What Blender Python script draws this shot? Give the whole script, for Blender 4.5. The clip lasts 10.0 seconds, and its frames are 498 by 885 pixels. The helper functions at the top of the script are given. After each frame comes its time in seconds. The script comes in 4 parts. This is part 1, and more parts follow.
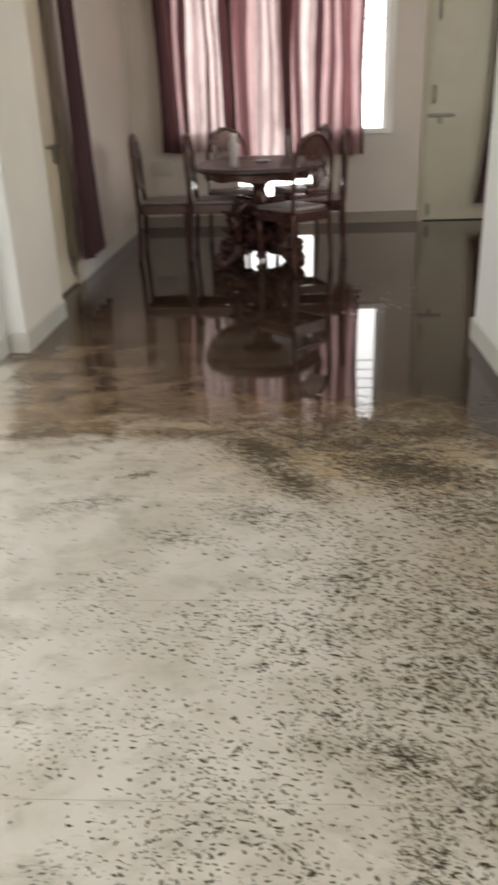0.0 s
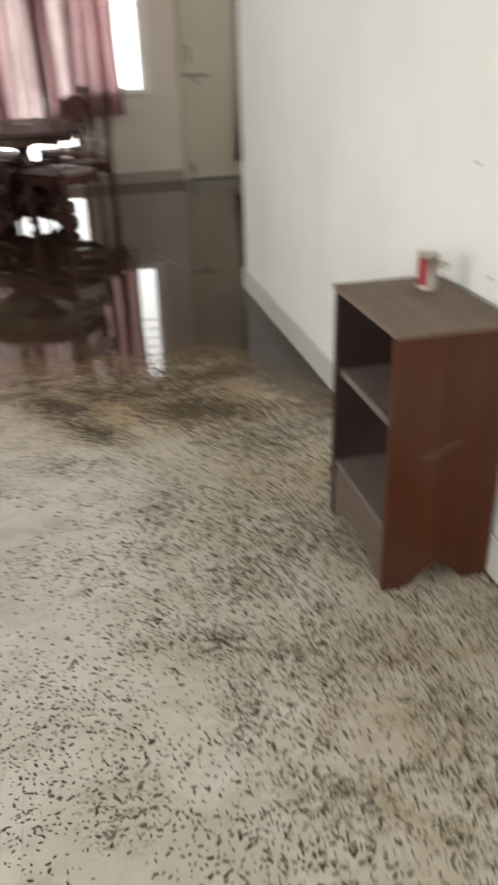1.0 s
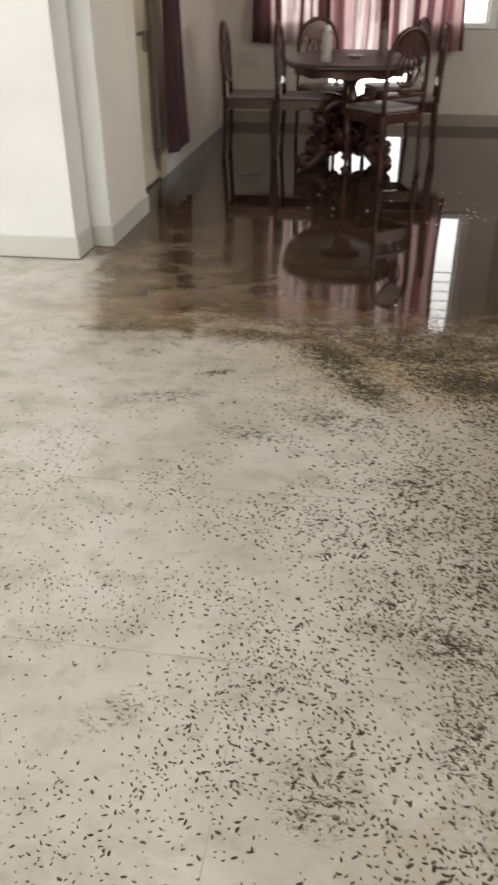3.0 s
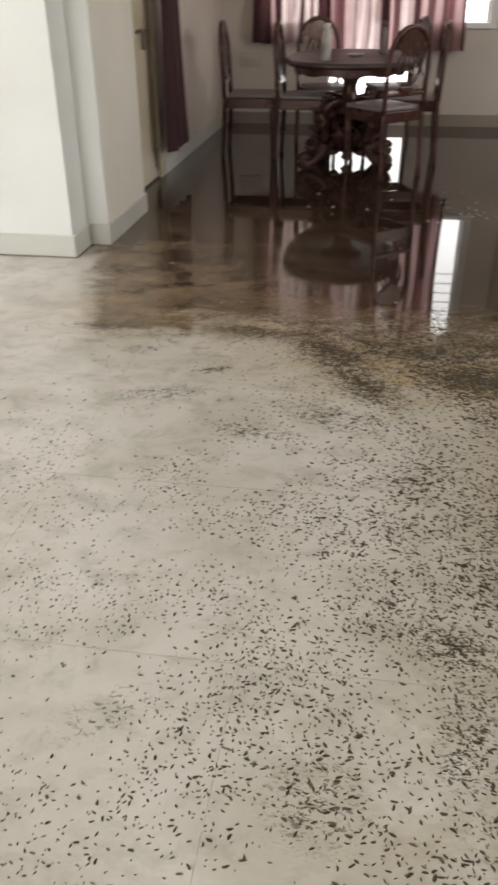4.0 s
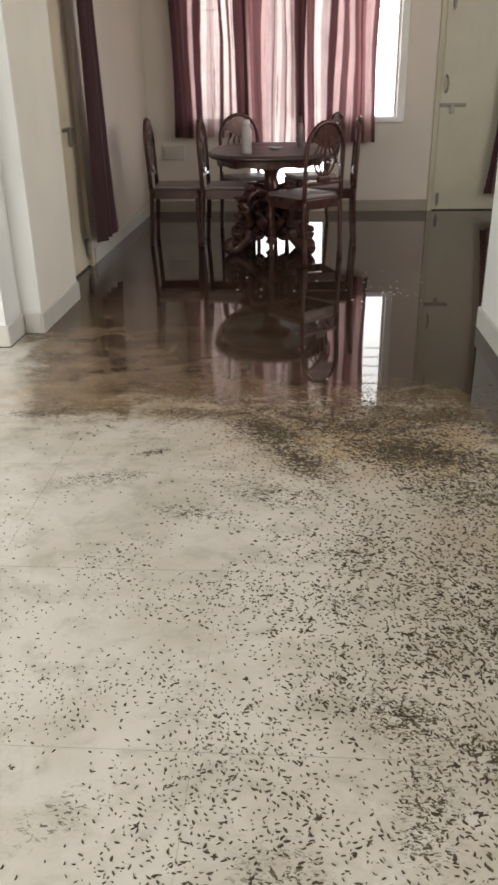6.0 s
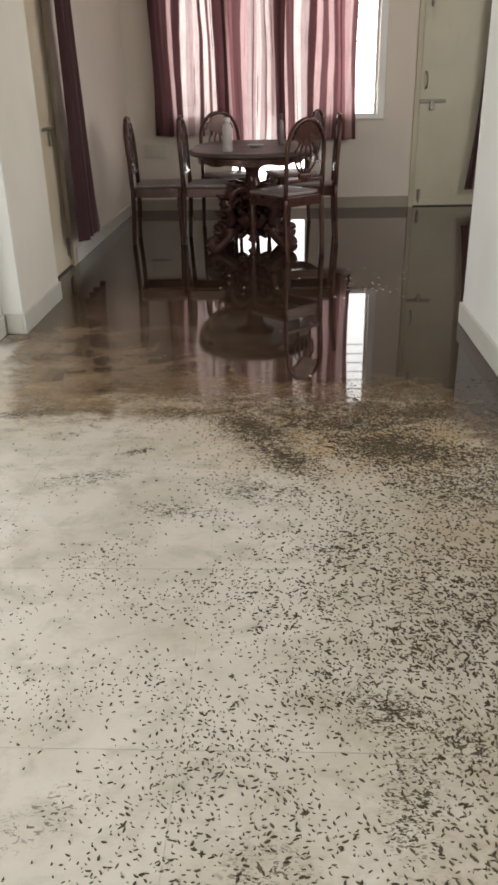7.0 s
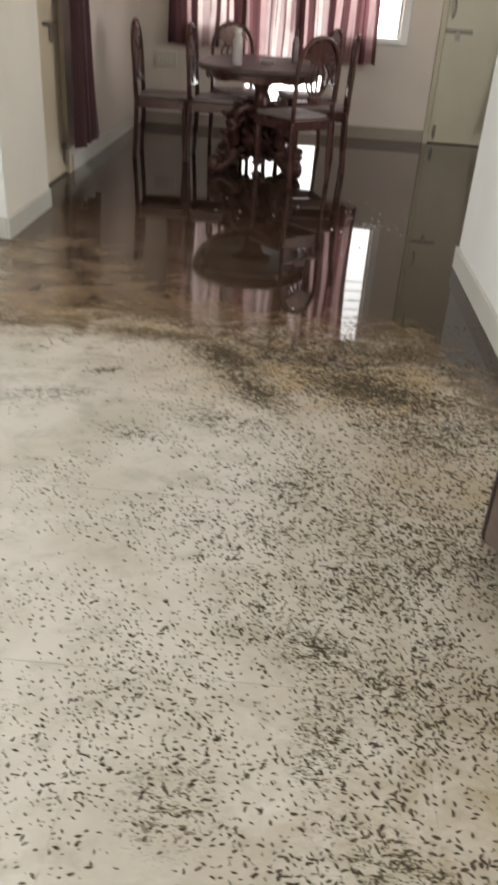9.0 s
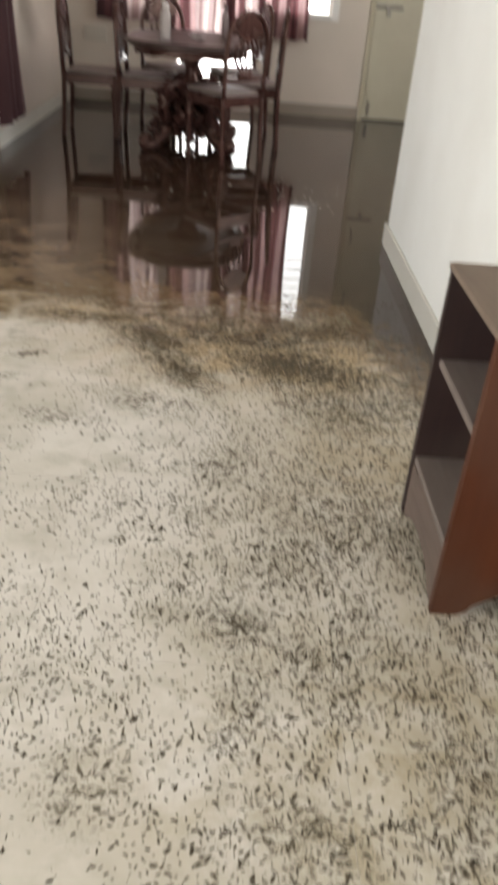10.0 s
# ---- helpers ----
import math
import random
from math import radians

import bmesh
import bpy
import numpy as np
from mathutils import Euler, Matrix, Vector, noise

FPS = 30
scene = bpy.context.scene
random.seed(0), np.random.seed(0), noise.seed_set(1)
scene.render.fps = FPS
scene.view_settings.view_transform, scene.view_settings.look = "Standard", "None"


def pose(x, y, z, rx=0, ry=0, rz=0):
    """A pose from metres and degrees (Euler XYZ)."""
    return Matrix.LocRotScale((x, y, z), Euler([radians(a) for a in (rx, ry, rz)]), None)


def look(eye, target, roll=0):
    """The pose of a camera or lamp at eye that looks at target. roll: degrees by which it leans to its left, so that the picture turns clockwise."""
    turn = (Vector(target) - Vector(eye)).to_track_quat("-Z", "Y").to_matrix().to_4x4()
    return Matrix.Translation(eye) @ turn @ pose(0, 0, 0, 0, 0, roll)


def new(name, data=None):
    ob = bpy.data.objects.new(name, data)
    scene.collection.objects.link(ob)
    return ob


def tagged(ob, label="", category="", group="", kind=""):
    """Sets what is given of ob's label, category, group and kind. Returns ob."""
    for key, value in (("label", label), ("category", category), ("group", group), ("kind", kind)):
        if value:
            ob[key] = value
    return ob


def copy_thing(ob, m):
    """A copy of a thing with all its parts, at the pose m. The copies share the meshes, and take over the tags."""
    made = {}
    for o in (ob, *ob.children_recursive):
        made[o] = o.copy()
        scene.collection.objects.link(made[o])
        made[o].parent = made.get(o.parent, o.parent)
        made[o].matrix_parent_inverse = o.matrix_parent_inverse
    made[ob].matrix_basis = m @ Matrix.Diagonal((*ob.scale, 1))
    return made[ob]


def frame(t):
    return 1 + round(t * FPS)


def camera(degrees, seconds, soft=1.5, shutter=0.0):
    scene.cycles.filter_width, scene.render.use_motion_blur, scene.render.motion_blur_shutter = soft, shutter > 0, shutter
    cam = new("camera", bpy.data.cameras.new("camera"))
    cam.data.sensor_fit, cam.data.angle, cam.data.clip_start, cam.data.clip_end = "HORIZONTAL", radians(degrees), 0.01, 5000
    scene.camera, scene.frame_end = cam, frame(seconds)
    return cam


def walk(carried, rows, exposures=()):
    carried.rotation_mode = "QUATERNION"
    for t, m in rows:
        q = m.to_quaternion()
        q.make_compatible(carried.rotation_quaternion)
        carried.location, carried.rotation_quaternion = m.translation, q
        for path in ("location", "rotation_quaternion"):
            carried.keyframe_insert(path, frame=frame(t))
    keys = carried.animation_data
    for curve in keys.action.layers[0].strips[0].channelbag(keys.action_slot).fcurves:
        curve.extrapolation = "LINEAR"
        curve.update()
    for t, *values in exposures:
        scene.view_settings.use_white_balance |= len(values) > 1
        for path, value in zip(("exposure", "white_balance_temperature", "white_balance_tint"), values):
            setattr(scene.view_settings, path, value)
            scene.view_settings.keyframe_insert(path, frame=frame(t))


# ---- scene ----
cam = camera(35.4, 10.0, soft=3.1, shutter=0.9)
PATH = [
    (0, (0.53, 0.208, 1.129), (0.413, 2.033, 0.32), -2.0),
    (0.5, (0.53, 0.154, 1.135), (0.619, 1.97, 0.301), 1.2),
    (0.9, (0.521, -0.005, 1.157), (0.834, 1.766, 0.287), 0.2),
    (1, (0.521, -0.005, 1.157), (0.905, 1.736, 0.25), -1.9),
    (1.1, (0.521, -0.005, 1.157), (0.92, 1.719, 0.242), -2.5),
    (1.5, (0.505, -0.027, 1.148), (0.923, 1.744, 0.318), -3.3),
    (2, (0.525, -0.005, 1.161), (0.76, 1.808, 0.35), -0.8),
    (2.4, (0.504, 0.049, 1.17), (0.526, 1.786, 0.217), -0.1),
    (2.5, (0.504, 0.049, 1.17), (0.441, 1.763, 0.142), -0.5),
    (2.7, (0.5, 0.076, 1.174), (0.313, 1.782, 0.147), -0.2),
    (3.8, (0.502, 0.131, 1.126), (0.188, 1.827, 0.115), -0.3),
    (4, (0.51, 0.139, 1.124), (0.239, 1.843, 0.112), -0.4),
    (4.3, (0.506, 0.137, 1.131), (0.258, 1.884, 0.191), -0.7),
    (4.5, (0.506, 0.127, 1.138), (0.257, 1.9, 0.249), -1.4),
    (5, (0.518, 0.122, 1.15), (0.325, 1.922, 0.3), -1.9),
    (5.5, (0.504, 0.12, 1.148), (0.352, 1.929, 0.309), -1.1),
    (7, (0.516, 0.116, 1.146), (0.427, 1.926, 0.301), -1.3),
    (7.5, (0.506, 0.119, 1.147), (0.418, 1.928, 0.297), -0.5),
    (8, (0.501, 0.12, 1.148), (0.429, 1.923, 0.285), -0.2),
    (8.5, (0.56, 0.107, 1.126), (0.511, 1.888, 0.217), 0.6),
    (9, (0.607, 0.149, 1.133), (0.539, 1.878, 0.13), 4.0),
    (9.5, (0.663, 0.185, 1.125), (0.708, 1.878, 0.061), 2.4),
    (9.9, (0.68, 0.15, 1.137), (0.734, 1.889, 0.112), 4.9),
    (10, (0.68, 0.15, 1.137), (0.742, 1.858, 0.099), 4.7),
]
walk(cam, [(t, look(eye, target, roll)) for t, eye, target, roll in PATH],
     exposures=[(0.0, 0.03), (1.0, -0.05), (2.0, -0.08), (2.7, -0.03), (4.0, -0.12), (4.5, -0.03), (5.0, 0.02), (8.5, 0.05), (9.0, 0.12), (9.5, 0.2), (10.0, 0.35)])

# ---- world and light ----
world = bpy.data.worlds.new("world")
scene.world = world
world.use_nodes = True
wn = world.node_tree
sky = wn.nodes.new("ShaderNodeTexSky")
sky.sky_type, sky.sun_disc = "NISHITA", False
sky.sun_elevation, sky.sun_rotation = radians(50), radians(150)
wn.links.new(sky.outputs[0], wn.nodes["Background"].inputs[0])
wn.nodes["Background"].inputs[1].default_value = 0.12


def window_light(name, x, y, z, turn, width, height, power, colour):
    """Daylight that comes in through a window's opening."""
    lamp = bpy.data.lights.new(name, "AREA")
    lamp.shape, lamp.size, lamp.size_y, lamp.energy, lamp.color = "RECTANGLE", width, height, power, colour
    ob = new(name, lamp)
    ob.matrix_world = pose(x, y, z, 90, 0, turn)
    return ob


# rx=90 turns the lamp to +y; a further turn of -90 aims it at +x
window_light("hall_daylight", -1.9, -2.92, 1.55, 0, 2.4, 1.4, 112, (1.0, 0.985, 0.96))
window_light("side_daylight", -3.92, 1.2, 1.55, -90, 2.2, 1.4, 80, (1.0, 0.99, 0.975))
window_light("dining_daylight", 3.14, 4.95, 1.6, 90, 1.6, 1.3, 42, (1.0, 0.97, 0.93))

# ---- materials ----


def material(name):
    m = bpy.data.materials.new(name)
    m.use_nodes = True
    return m, m.node_tree, m.node_tree.nodes["Principled BSDF"]


def node(tree, kind, **inputs):
    n = tree.nodes.new(kind)
    for key, value in inputs.items():
        name = key.replace("_", " ")
        if hasattr(value, "is_output"):
            tree.links.new(value, n.inputs[name])
        else:
            n.inputs[name].default_value = value
    return n


def maths(tree, op, a, b=0.0, c=None, clamp=False):
    n = tree.nodes.new("ShaderNodeMath")
    n.operation, n.use_clamp = op, clamp
    for k, value in enumerate((a, b) if c is None else (a, b, c)):
        if hasattr(value, "is_output"):
            tree.links.new(value, n.inputs[k])
        else:
            n.inputs[k].default_value = value
    return n.outputs[0]


def place(tree):
    return tree.nodes.new("ShaderNodeNewGeometry").outputs["Position"]


def noise_of(tree, scale, detail=4.0, rough=0.55, at=None, stretch=None, distortion=0.0):
    at = at or place(tree)
    if stretch:
        mapping = node(tree, "ShaderNodeMapping", Vector=at, Scale=stretch)
        at = mapping.outputs[0]
    return node(tree, "ShaderNodeTexNoise", Vector=at, Scale=scale, Detail=detail, Roughness=rough, Distortion=distortion).outputs["Fac"]


def ramp(tree, fac, *stops):
    n = tree.nodes.new("ShaderNodeValToRGB")
    tree.links.new(fac, n.inputs[0])
    while len(n.color_ramp.elements) < len(stops):
        n.color_ramp.elements.new(0.5)
    for e, (p, c) in zip(n.color_ramp.elements, stops):
        e.position = p
        e.color = (*c, 1) if isinstance(c, tuple) else (c, c, c, 1)
    return n.outputs[0]


def blend(tree, fac, a, b):
    n = tree.nodes.new("ShaderNodeMix")
    n.data_type = "RGBA"
    for k, value in ((0, fac), (6, a), (7, b)):
        if hasattr(value, "is_output"):
            tree.links.new(value, n.inputs[k])
        else:
            n.inputs[k].default_value = (*value, 1) if isinstance(value, tuple) else value
    return n.outputs[2]


def relief(tree, bsdf, height, strength, distance=0.01):
    b = node(tree, "ShaderNodeBump", Strength=strength, Distance=distance, Height=height)
    tree.links.new(b.outputs[0], bsdf.inputs["Normal"])


def plaster(name, colour, grime=(0.45, 0.42, 0.36), amount=0.25, rough=0.7):
    """Painted plaster: faint clouds, small marks, and damp grime low on the wall."""
    m, t, b = material(name)
    clouds = noise_of(t, 1.3, 5)
    fine = noise_of(t, 60, 3)
    base = blend(t, ramp(t, clouds, (0.4, 0.0), (0.75, amount)), colour, grime)
    marks = noise_of(t, 7, 6, 0.7)
    base = blend(t, ramp(t, marks, (0.66, 0.0), (0.8, 0.25)), base, grime)
    t.links.new(base, b.inputs["Base Color"])
    b.inputs["Roughness"].default_value = rough
    relief(t, b, fine, 0.08, 0.004)
    return m


WALL = plaster("wall_paint", (0.80, 0.80, 0.775))
# the wall's own paint, turned cream to carry the shade on the pier's side
WALL_PIER_SHADE = plaster("shaded_cream_wall", (0.79, 0.745, 0.655))
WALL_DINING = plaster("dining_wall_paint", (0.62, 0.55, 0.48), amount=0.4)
CEILING = plaster("ceiling_paint", (0.78, 0.77, 0.74), amount=0.1)
SKIRTING = plaster("skirting_tile", (0.62, 0.61, 0.555), (0.3, 0.27, 0.22), 0.4, 0.35)

DAMP = plaster("damp_skirting", (0.32, 0.275, 0.225), (0.12, 0.095, 0.07), 0.7, 0.45)


def painted(name, colour, rough=0.4, wear=(0.3, 0.26, 0.18)):
    m, t, b = material(name)
    n1 = noise_of(t, 3, 5)
    n2 = noise_of(t, 25, 5, stretch=(1, 1, 0.15))
    base = blend(t, ramp(t, n1, (0.45, 0.0), (0.8, 0.3)), colour, wear)
    base = blend(t, ramp(t, n2, (0.6, 0.0), (0.85, 0.35)), base, wear)
    t.links.new(base, b.inputs["Base Color"])
    b.inputs["Roughness"].default_value = rough
    relief(t, b, n2, 0.05, 0.003)
    return m


DOOR_PAINT = painted("door_paint", (0.50, 0.47, 0.36))
SIDE_DOOR_PAINT = painted("side_door_paint", (0.62, 0.53, 0.39))
FRAME_PAINT = painted("frame_paint", (0.46, 0.42, 0.31))
WINDOW_PAINT = painted("window_paint", (0.74, 0.73, 0.70))
SWITCH_PLASTIC = painted("switch_plastic", (0.53, 0.49, 0.43), 0.35)


def wood(name, dark, light, rough=0.3, grain=(1, 1, 0.08), scale=30.0):
    m, t, b = material(name)
    at = node(t, "ShaderNodeTexCoord").outputs["Object"]
    g = noise_of(t, scale, 6, 0.6, at, grain, 0.6)
    c = noise_of(t, 3, 4, 0.5, at)
    base = blend(t, ramp(t, g, (0.3, 0.0), (0.75, 1.0)), dark, light)
    base = blend(t, ramp(t, c, (0.45, 0.0), (0.8, 0.4)), base, (0.10, 0.075, 0.055))
    t.links.new(base, b.inputs["Base Color"])
    t.links.new(ramp(t, c, (0.3, rough), (0.8, min(1.0, rough + 0.25))), b.inputs["Roughness"])
    relief(t, b, g, 0.06, 0.003)
    return m


DARK_WOOD = wood("dark_polished_wood", (0.034, 0.014, 0.012), (0.070, 0.030, 0.026), 0.20)
DARK_WOOD.node_tree.nodes["Principled BSDF"].inputs["Specular IOR Level"].default_value = 0.42
DARK_WOOD.node_tree.nodes["Principled BSDF"].inputs["Specular Tint"].default_value = (1.0, 0.72, 0.62, 1)
TABLE_WOOD = wood("table_top_wood", (0.028, 0.015, 0.013), (0.062, 0.034, 0.030), 0.36, (0.08, 1, 1))
CABINET_WOOD = wood("cabinet_wood", (0.055, 0.0135, 0.0045), (0.086, 0.024, 0.008), 0.5, (1, 1, 0.05), 14.0)
CABINET_WOOD.node_tree.nodes["Principled BSDF"].inputs["Specular IOR Level"].default_value = 0.22
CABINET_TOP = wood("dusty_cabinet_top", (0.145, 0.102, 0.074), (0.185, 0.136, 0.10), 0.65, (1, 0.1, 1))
# shelf wood pale from dust, and lightened further for light falling on it
CABINET_SHELF = wood("dusty_lit_shelf", (0.125, 0.096, 0.082), (0.165, 0.132, 0.115), 0.55, (1, 0.1, 1))
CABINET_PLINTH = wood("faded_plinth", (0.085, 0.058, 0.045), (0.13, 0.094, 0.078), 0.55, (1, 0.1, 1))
# the shade inside the open cabinet is put into this dark wood colour
CABINET_INNER_SHADE = wood("cabinet_inner_shade", (0.016, 0.006, 0.005), (0.032, 0.012, 0.009), 0.6)


def plain(name, colour, rough, metal=0.0, mark=0.15):
    m, t, b = material(name)
    n = noise_of(t, 40, 4)
    t.links.new(blend(t, ramp(t, n, (0.4, 0.0), (0.8, mark)), colour, tuple(0.4 * c for c in colour)), b.inputs["Base Color"])
    t.links.new(ramp(t, n, (0.3, rough), (0.8, min(1.0, rough + 0.2))), b.inputs["Roughness"])
    b.inputs["Metallic"].default_value = metal
    return m


SEAT_CLOTH = plain("seat_cloth", (0.22, 0.178, 0.163), 0.34)
STEEL = plain("worn_steel", (0.30, 0.28, 0.25), 0.4, 0.9)
DARK_STEEL = plain("dark_iron", (0.06, 0.05, 0.045), 0.5, 0.6)
BRIGHT_STEEL = plain("bright_steel", (0.46, 0.42, 0.37), 0.35, 1.0)
RED_ENAMEL = plain("red_enamel", (0.30, 0.035, 0.035), 0.4)
WHITE_PLASTIC = plain("white_plastic", (0.40, 0.36, 0.345), 0.35)
SMOKED = plain("smoked_plastic", (0.17, 0.13, 0.125), 0.25)
DARK_PLASTIC = plain("dark_plastic", (0.05, 0.03, 0.03), 0.3)
PORCELAIN = plain("porcelain", (0.55, 0.52, 0.5), 0.25)
GRIME = plain("grime", (0.11, 0.09, 0.07), 0.7)
FOAM = plain("foam", (0.45, 0.42, 0.38), 0.08)
GRILLE = plain("grille_paint", (0.22, 0.19, 0.18), 0.5)
FLECK = plain("dark_debris", (0.066, 0.049, 0.027), 0.72, 0.0, 0.5)


def cloth(name, stripes, glow=0.58):
    """Thin striped curtain cloth, stripe by stripe: (start over the width, colour, openness of the weave)."""
    m, t, b = material(name)
    uv = t.nodes.new("ShaderNodeUVMap").outputs[0]
    sway = maths(t, "MULTIPLY", maths(t, "SUBTRACT", noise_of(t, 1.6, 3, 0.5, uv, (4, 1, 1)), 0.5), 0.05)
    across = maths(t, "ADD", node(t, "ShaderNodeSeparateXYZ", Vector=uv).outputs[0], sway)
    ends = [start for start, _, _ in stripes[1:]] + [1.02]
    tints, weaves = [], []
    for (start, colour, opening), end in zip(stripes, ends):
        for p in (start + 0.006, end - 0.006):
            tints.append((p, colour))
            weaves.append((p, opening))
    r = ramp(t, across, *tints)
    weave = noise_of(t, 700, 2)
    drift = noise_of(t, 14, 4, 0.6, stretch=(1, 1, 0.25))
    base = blend(t, ramp(t, weave, (0.35, 0.0), (0.7, 0.25)), r, (0.05, 0.02, 0.02))
    base = blend(t, ramp(t, drift, (0.45, 0.0), (0.75, 0.35)), base, (0.10, 0.045, 0.05))
    # thin dark lines down the cloth: the folds' shade put into its colour
    fold_shade = noise_of(t, 34, 3, 0.6, uv, (1, 0.022, 1), 0.3)
    base = blend(t, ramp(t, fold_shade, (0.60, 0.0), (0.66, 0.75)), base, (0.045, 0.018, 0.02))
    t.links.new(base, b.inputs["Base Color"])
    b.inputs["Roughness"].default_value = 0.85
    tr = node(t, "ShaderNodeBsdfTranslucent", Color=base)
    mix = node(t, "ShaderNodeMixShader", Fac=glow)
    t.links.new(b.outputs[0], mix.inputs[1])
    t.links.new(tr.outputs[0], mix.inputs[2])
    gaps = node(t, "ShaderNodeBsdfTransparent", Color=(1, 0.90, 0.89, 1))
    thin = node(t, "ShaderNodeMixShader", Fac=ramp(t, across, *weaves))
    t.links.new(mix.outputs[0], thin.inputs[1])
    t.links.new(gaps.outputs[0], thin.inputs[2])
    t.links.new(thin.outputs[0], t.nodes["Material Output"].inputs[0])
    return m


MAROON, MAUVE, ROSE = ((0.052, 0.021, 0.023), 0.0), ((0.115, 0.050, 0.053), 0.002), ((0.21, 0.085, 0.093), 0.005)
PINK, WHITE, NET = ((0.48, 0.30, 0.30), 0.025), ((0.62, 0.49, 0.47), 0.05), ((0.33, 0.225, 0.22), 0.062)
# the MAUVE band at 0.71 paints the shade of thin folds
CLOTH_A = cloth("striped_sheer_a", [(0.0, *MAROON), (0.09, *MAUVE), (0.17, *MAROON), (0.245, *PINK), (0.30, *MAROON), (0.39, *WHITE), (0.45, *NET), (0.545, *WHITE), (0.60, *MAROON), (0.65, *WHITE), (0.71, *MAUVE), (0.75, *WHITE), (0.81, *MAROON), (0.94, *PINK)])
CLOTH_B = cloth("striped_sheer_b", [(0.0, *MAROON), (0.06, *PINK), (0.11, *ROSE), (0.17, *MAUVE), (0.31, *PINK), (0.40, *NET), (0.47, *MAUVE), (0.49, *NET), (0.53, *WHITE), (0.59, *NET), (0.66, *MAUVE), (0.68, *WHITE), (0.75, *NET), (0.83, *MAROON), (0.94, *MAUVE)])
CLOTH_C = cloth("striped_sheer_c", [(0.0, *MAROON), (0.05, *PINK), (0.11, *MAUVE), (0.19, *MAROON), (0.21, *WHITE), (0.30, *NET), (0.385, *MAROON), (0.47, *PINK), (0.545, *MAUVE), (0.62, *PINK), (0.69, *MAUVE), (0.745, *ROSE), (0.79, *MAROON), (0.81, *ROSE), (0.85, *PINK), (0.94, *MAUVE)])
DARK_A, DARK_B = ((0.055, 0.020, 0.024), 0.0), ((0.26, 0.165, 0.160), 0.0)
DOOR_CLOTH = cloth("door_curtain_cloth", [(0.0, *DARK_A), (0.16, *DARK_B), (0.27, *DARK_A), (0.46, *DARK_B), (0.55, *DARK_A), (0.74, *DARK_B), (0.84, *DARK_A)], 0.12)

# the pale floor tiles, with mud that dried in patches: x, y, half-width, half-depth, turn, strength
STAINS = [
    (0.40, 2.70, 0.20, 0.10, -50, 1.15), (0.52, 2.45, 0.17, 0.08, -52, 1.0), (0.90, 2.52, 0.25, 0.12, -15, 1.1), (1.02, 2.84, 0.18, 0.07, 0, 1.0),
    (0.72, 2.72, 0.34, 0.10, -12, 0.75), (0.15, 2.84, 0.22, 0.05, -8, 0.7), (-0.40, 2.86, 0.18, 0.05, 12, 0.9), (0.03, 3.20, 0.16, 0.08, 0, 0.8),
    (0.74, 1.10, 0.05, 0.14, -8, 0.42), (0.73, 1.30, 0.11, 0.06, -25, 0.45), (0.86, 1.22, 0.10, 0.06, -30, 0.30), (0.49, 0.93, 0.09, 0.10, 0, 0.28),
    (0.85, 0.86, 0.12, 0.06, -25, 0.45), (0.44, 2.22, 0.16, 0.09, -20, 0.42), (1.10, 2.30, 0.25, 0.20, 20, 0.55), (0.02, 2.50, 0.05, 0.02, 20, 0.9),
    (0.10, 1.05, 0.12, 0.05, 40, 0.25), (0.62, 1.88, 0.08, 0.04, 10, 0.4), (-0.12, 2.30, 0.16, 0.05, 15, 0.38), (0.20, 2.10, 0.14, 0.05, -10, 0.34),
]


# wide thin films of ochre silt
CLAY = [(0.80, 2.64, 0.60, 0.32, -8, 1.3), (0.25, 2.88, 0.42, 0.16, -6, 0.9), (-0.30, 3.05, 0.45, 0.26, 12, 1.0), (1.15, 2.05, 0.34, 0.45, 0, 0.5)]
SILT = [(1.15, 2.00, 0.36, 0.60, 0, 0.85), (1.02, 0.92, 0.50, 0.55, 0, 1.1), (1.28, 1.25, 0.32, 0.50, 0, 1.1), (0.85, 1.60, 0.35, 0.40, 0, 0.5), (0.78, 1.22, 0.18, 0.22, 0, 0.45)]


def stain_mask(t, at, patches):
    xyz = node(t, "ShaderNodeSeparateXYZ", Vector=at)
    total = None
    for x, y, a, b, turn, strength in patches:
        c, s = math.cos(radians(turn)), math.sin(radians(turn))
        dx, dy = maths(t, "SUBTRACT", xyz.outputs[0], x), maths(t, "SUBTRACT", xyz.outputs[1], y)
        u = maths(t, "MULTIPLY_ADD", dx, c / a, maths(t, "MULTIPLY", dy, s / a))
        v = maths(t, "MULTIPLY_ADD", dx, -s / b, maths(t, "MULTIPLY", dy, c / b))
        d = maths(t, "MULTIPLY_ADD", u, u, maths(t, "MULTIPLY", v, v))
        k = maths(t, "MULTIPLY", maths(t, "POWER", 2.718, maths(t, "MULTIPLY", d, -1.0)), strength)
        total = k if total is None else maths(t, "MAXIMUM", total, k)
    return total


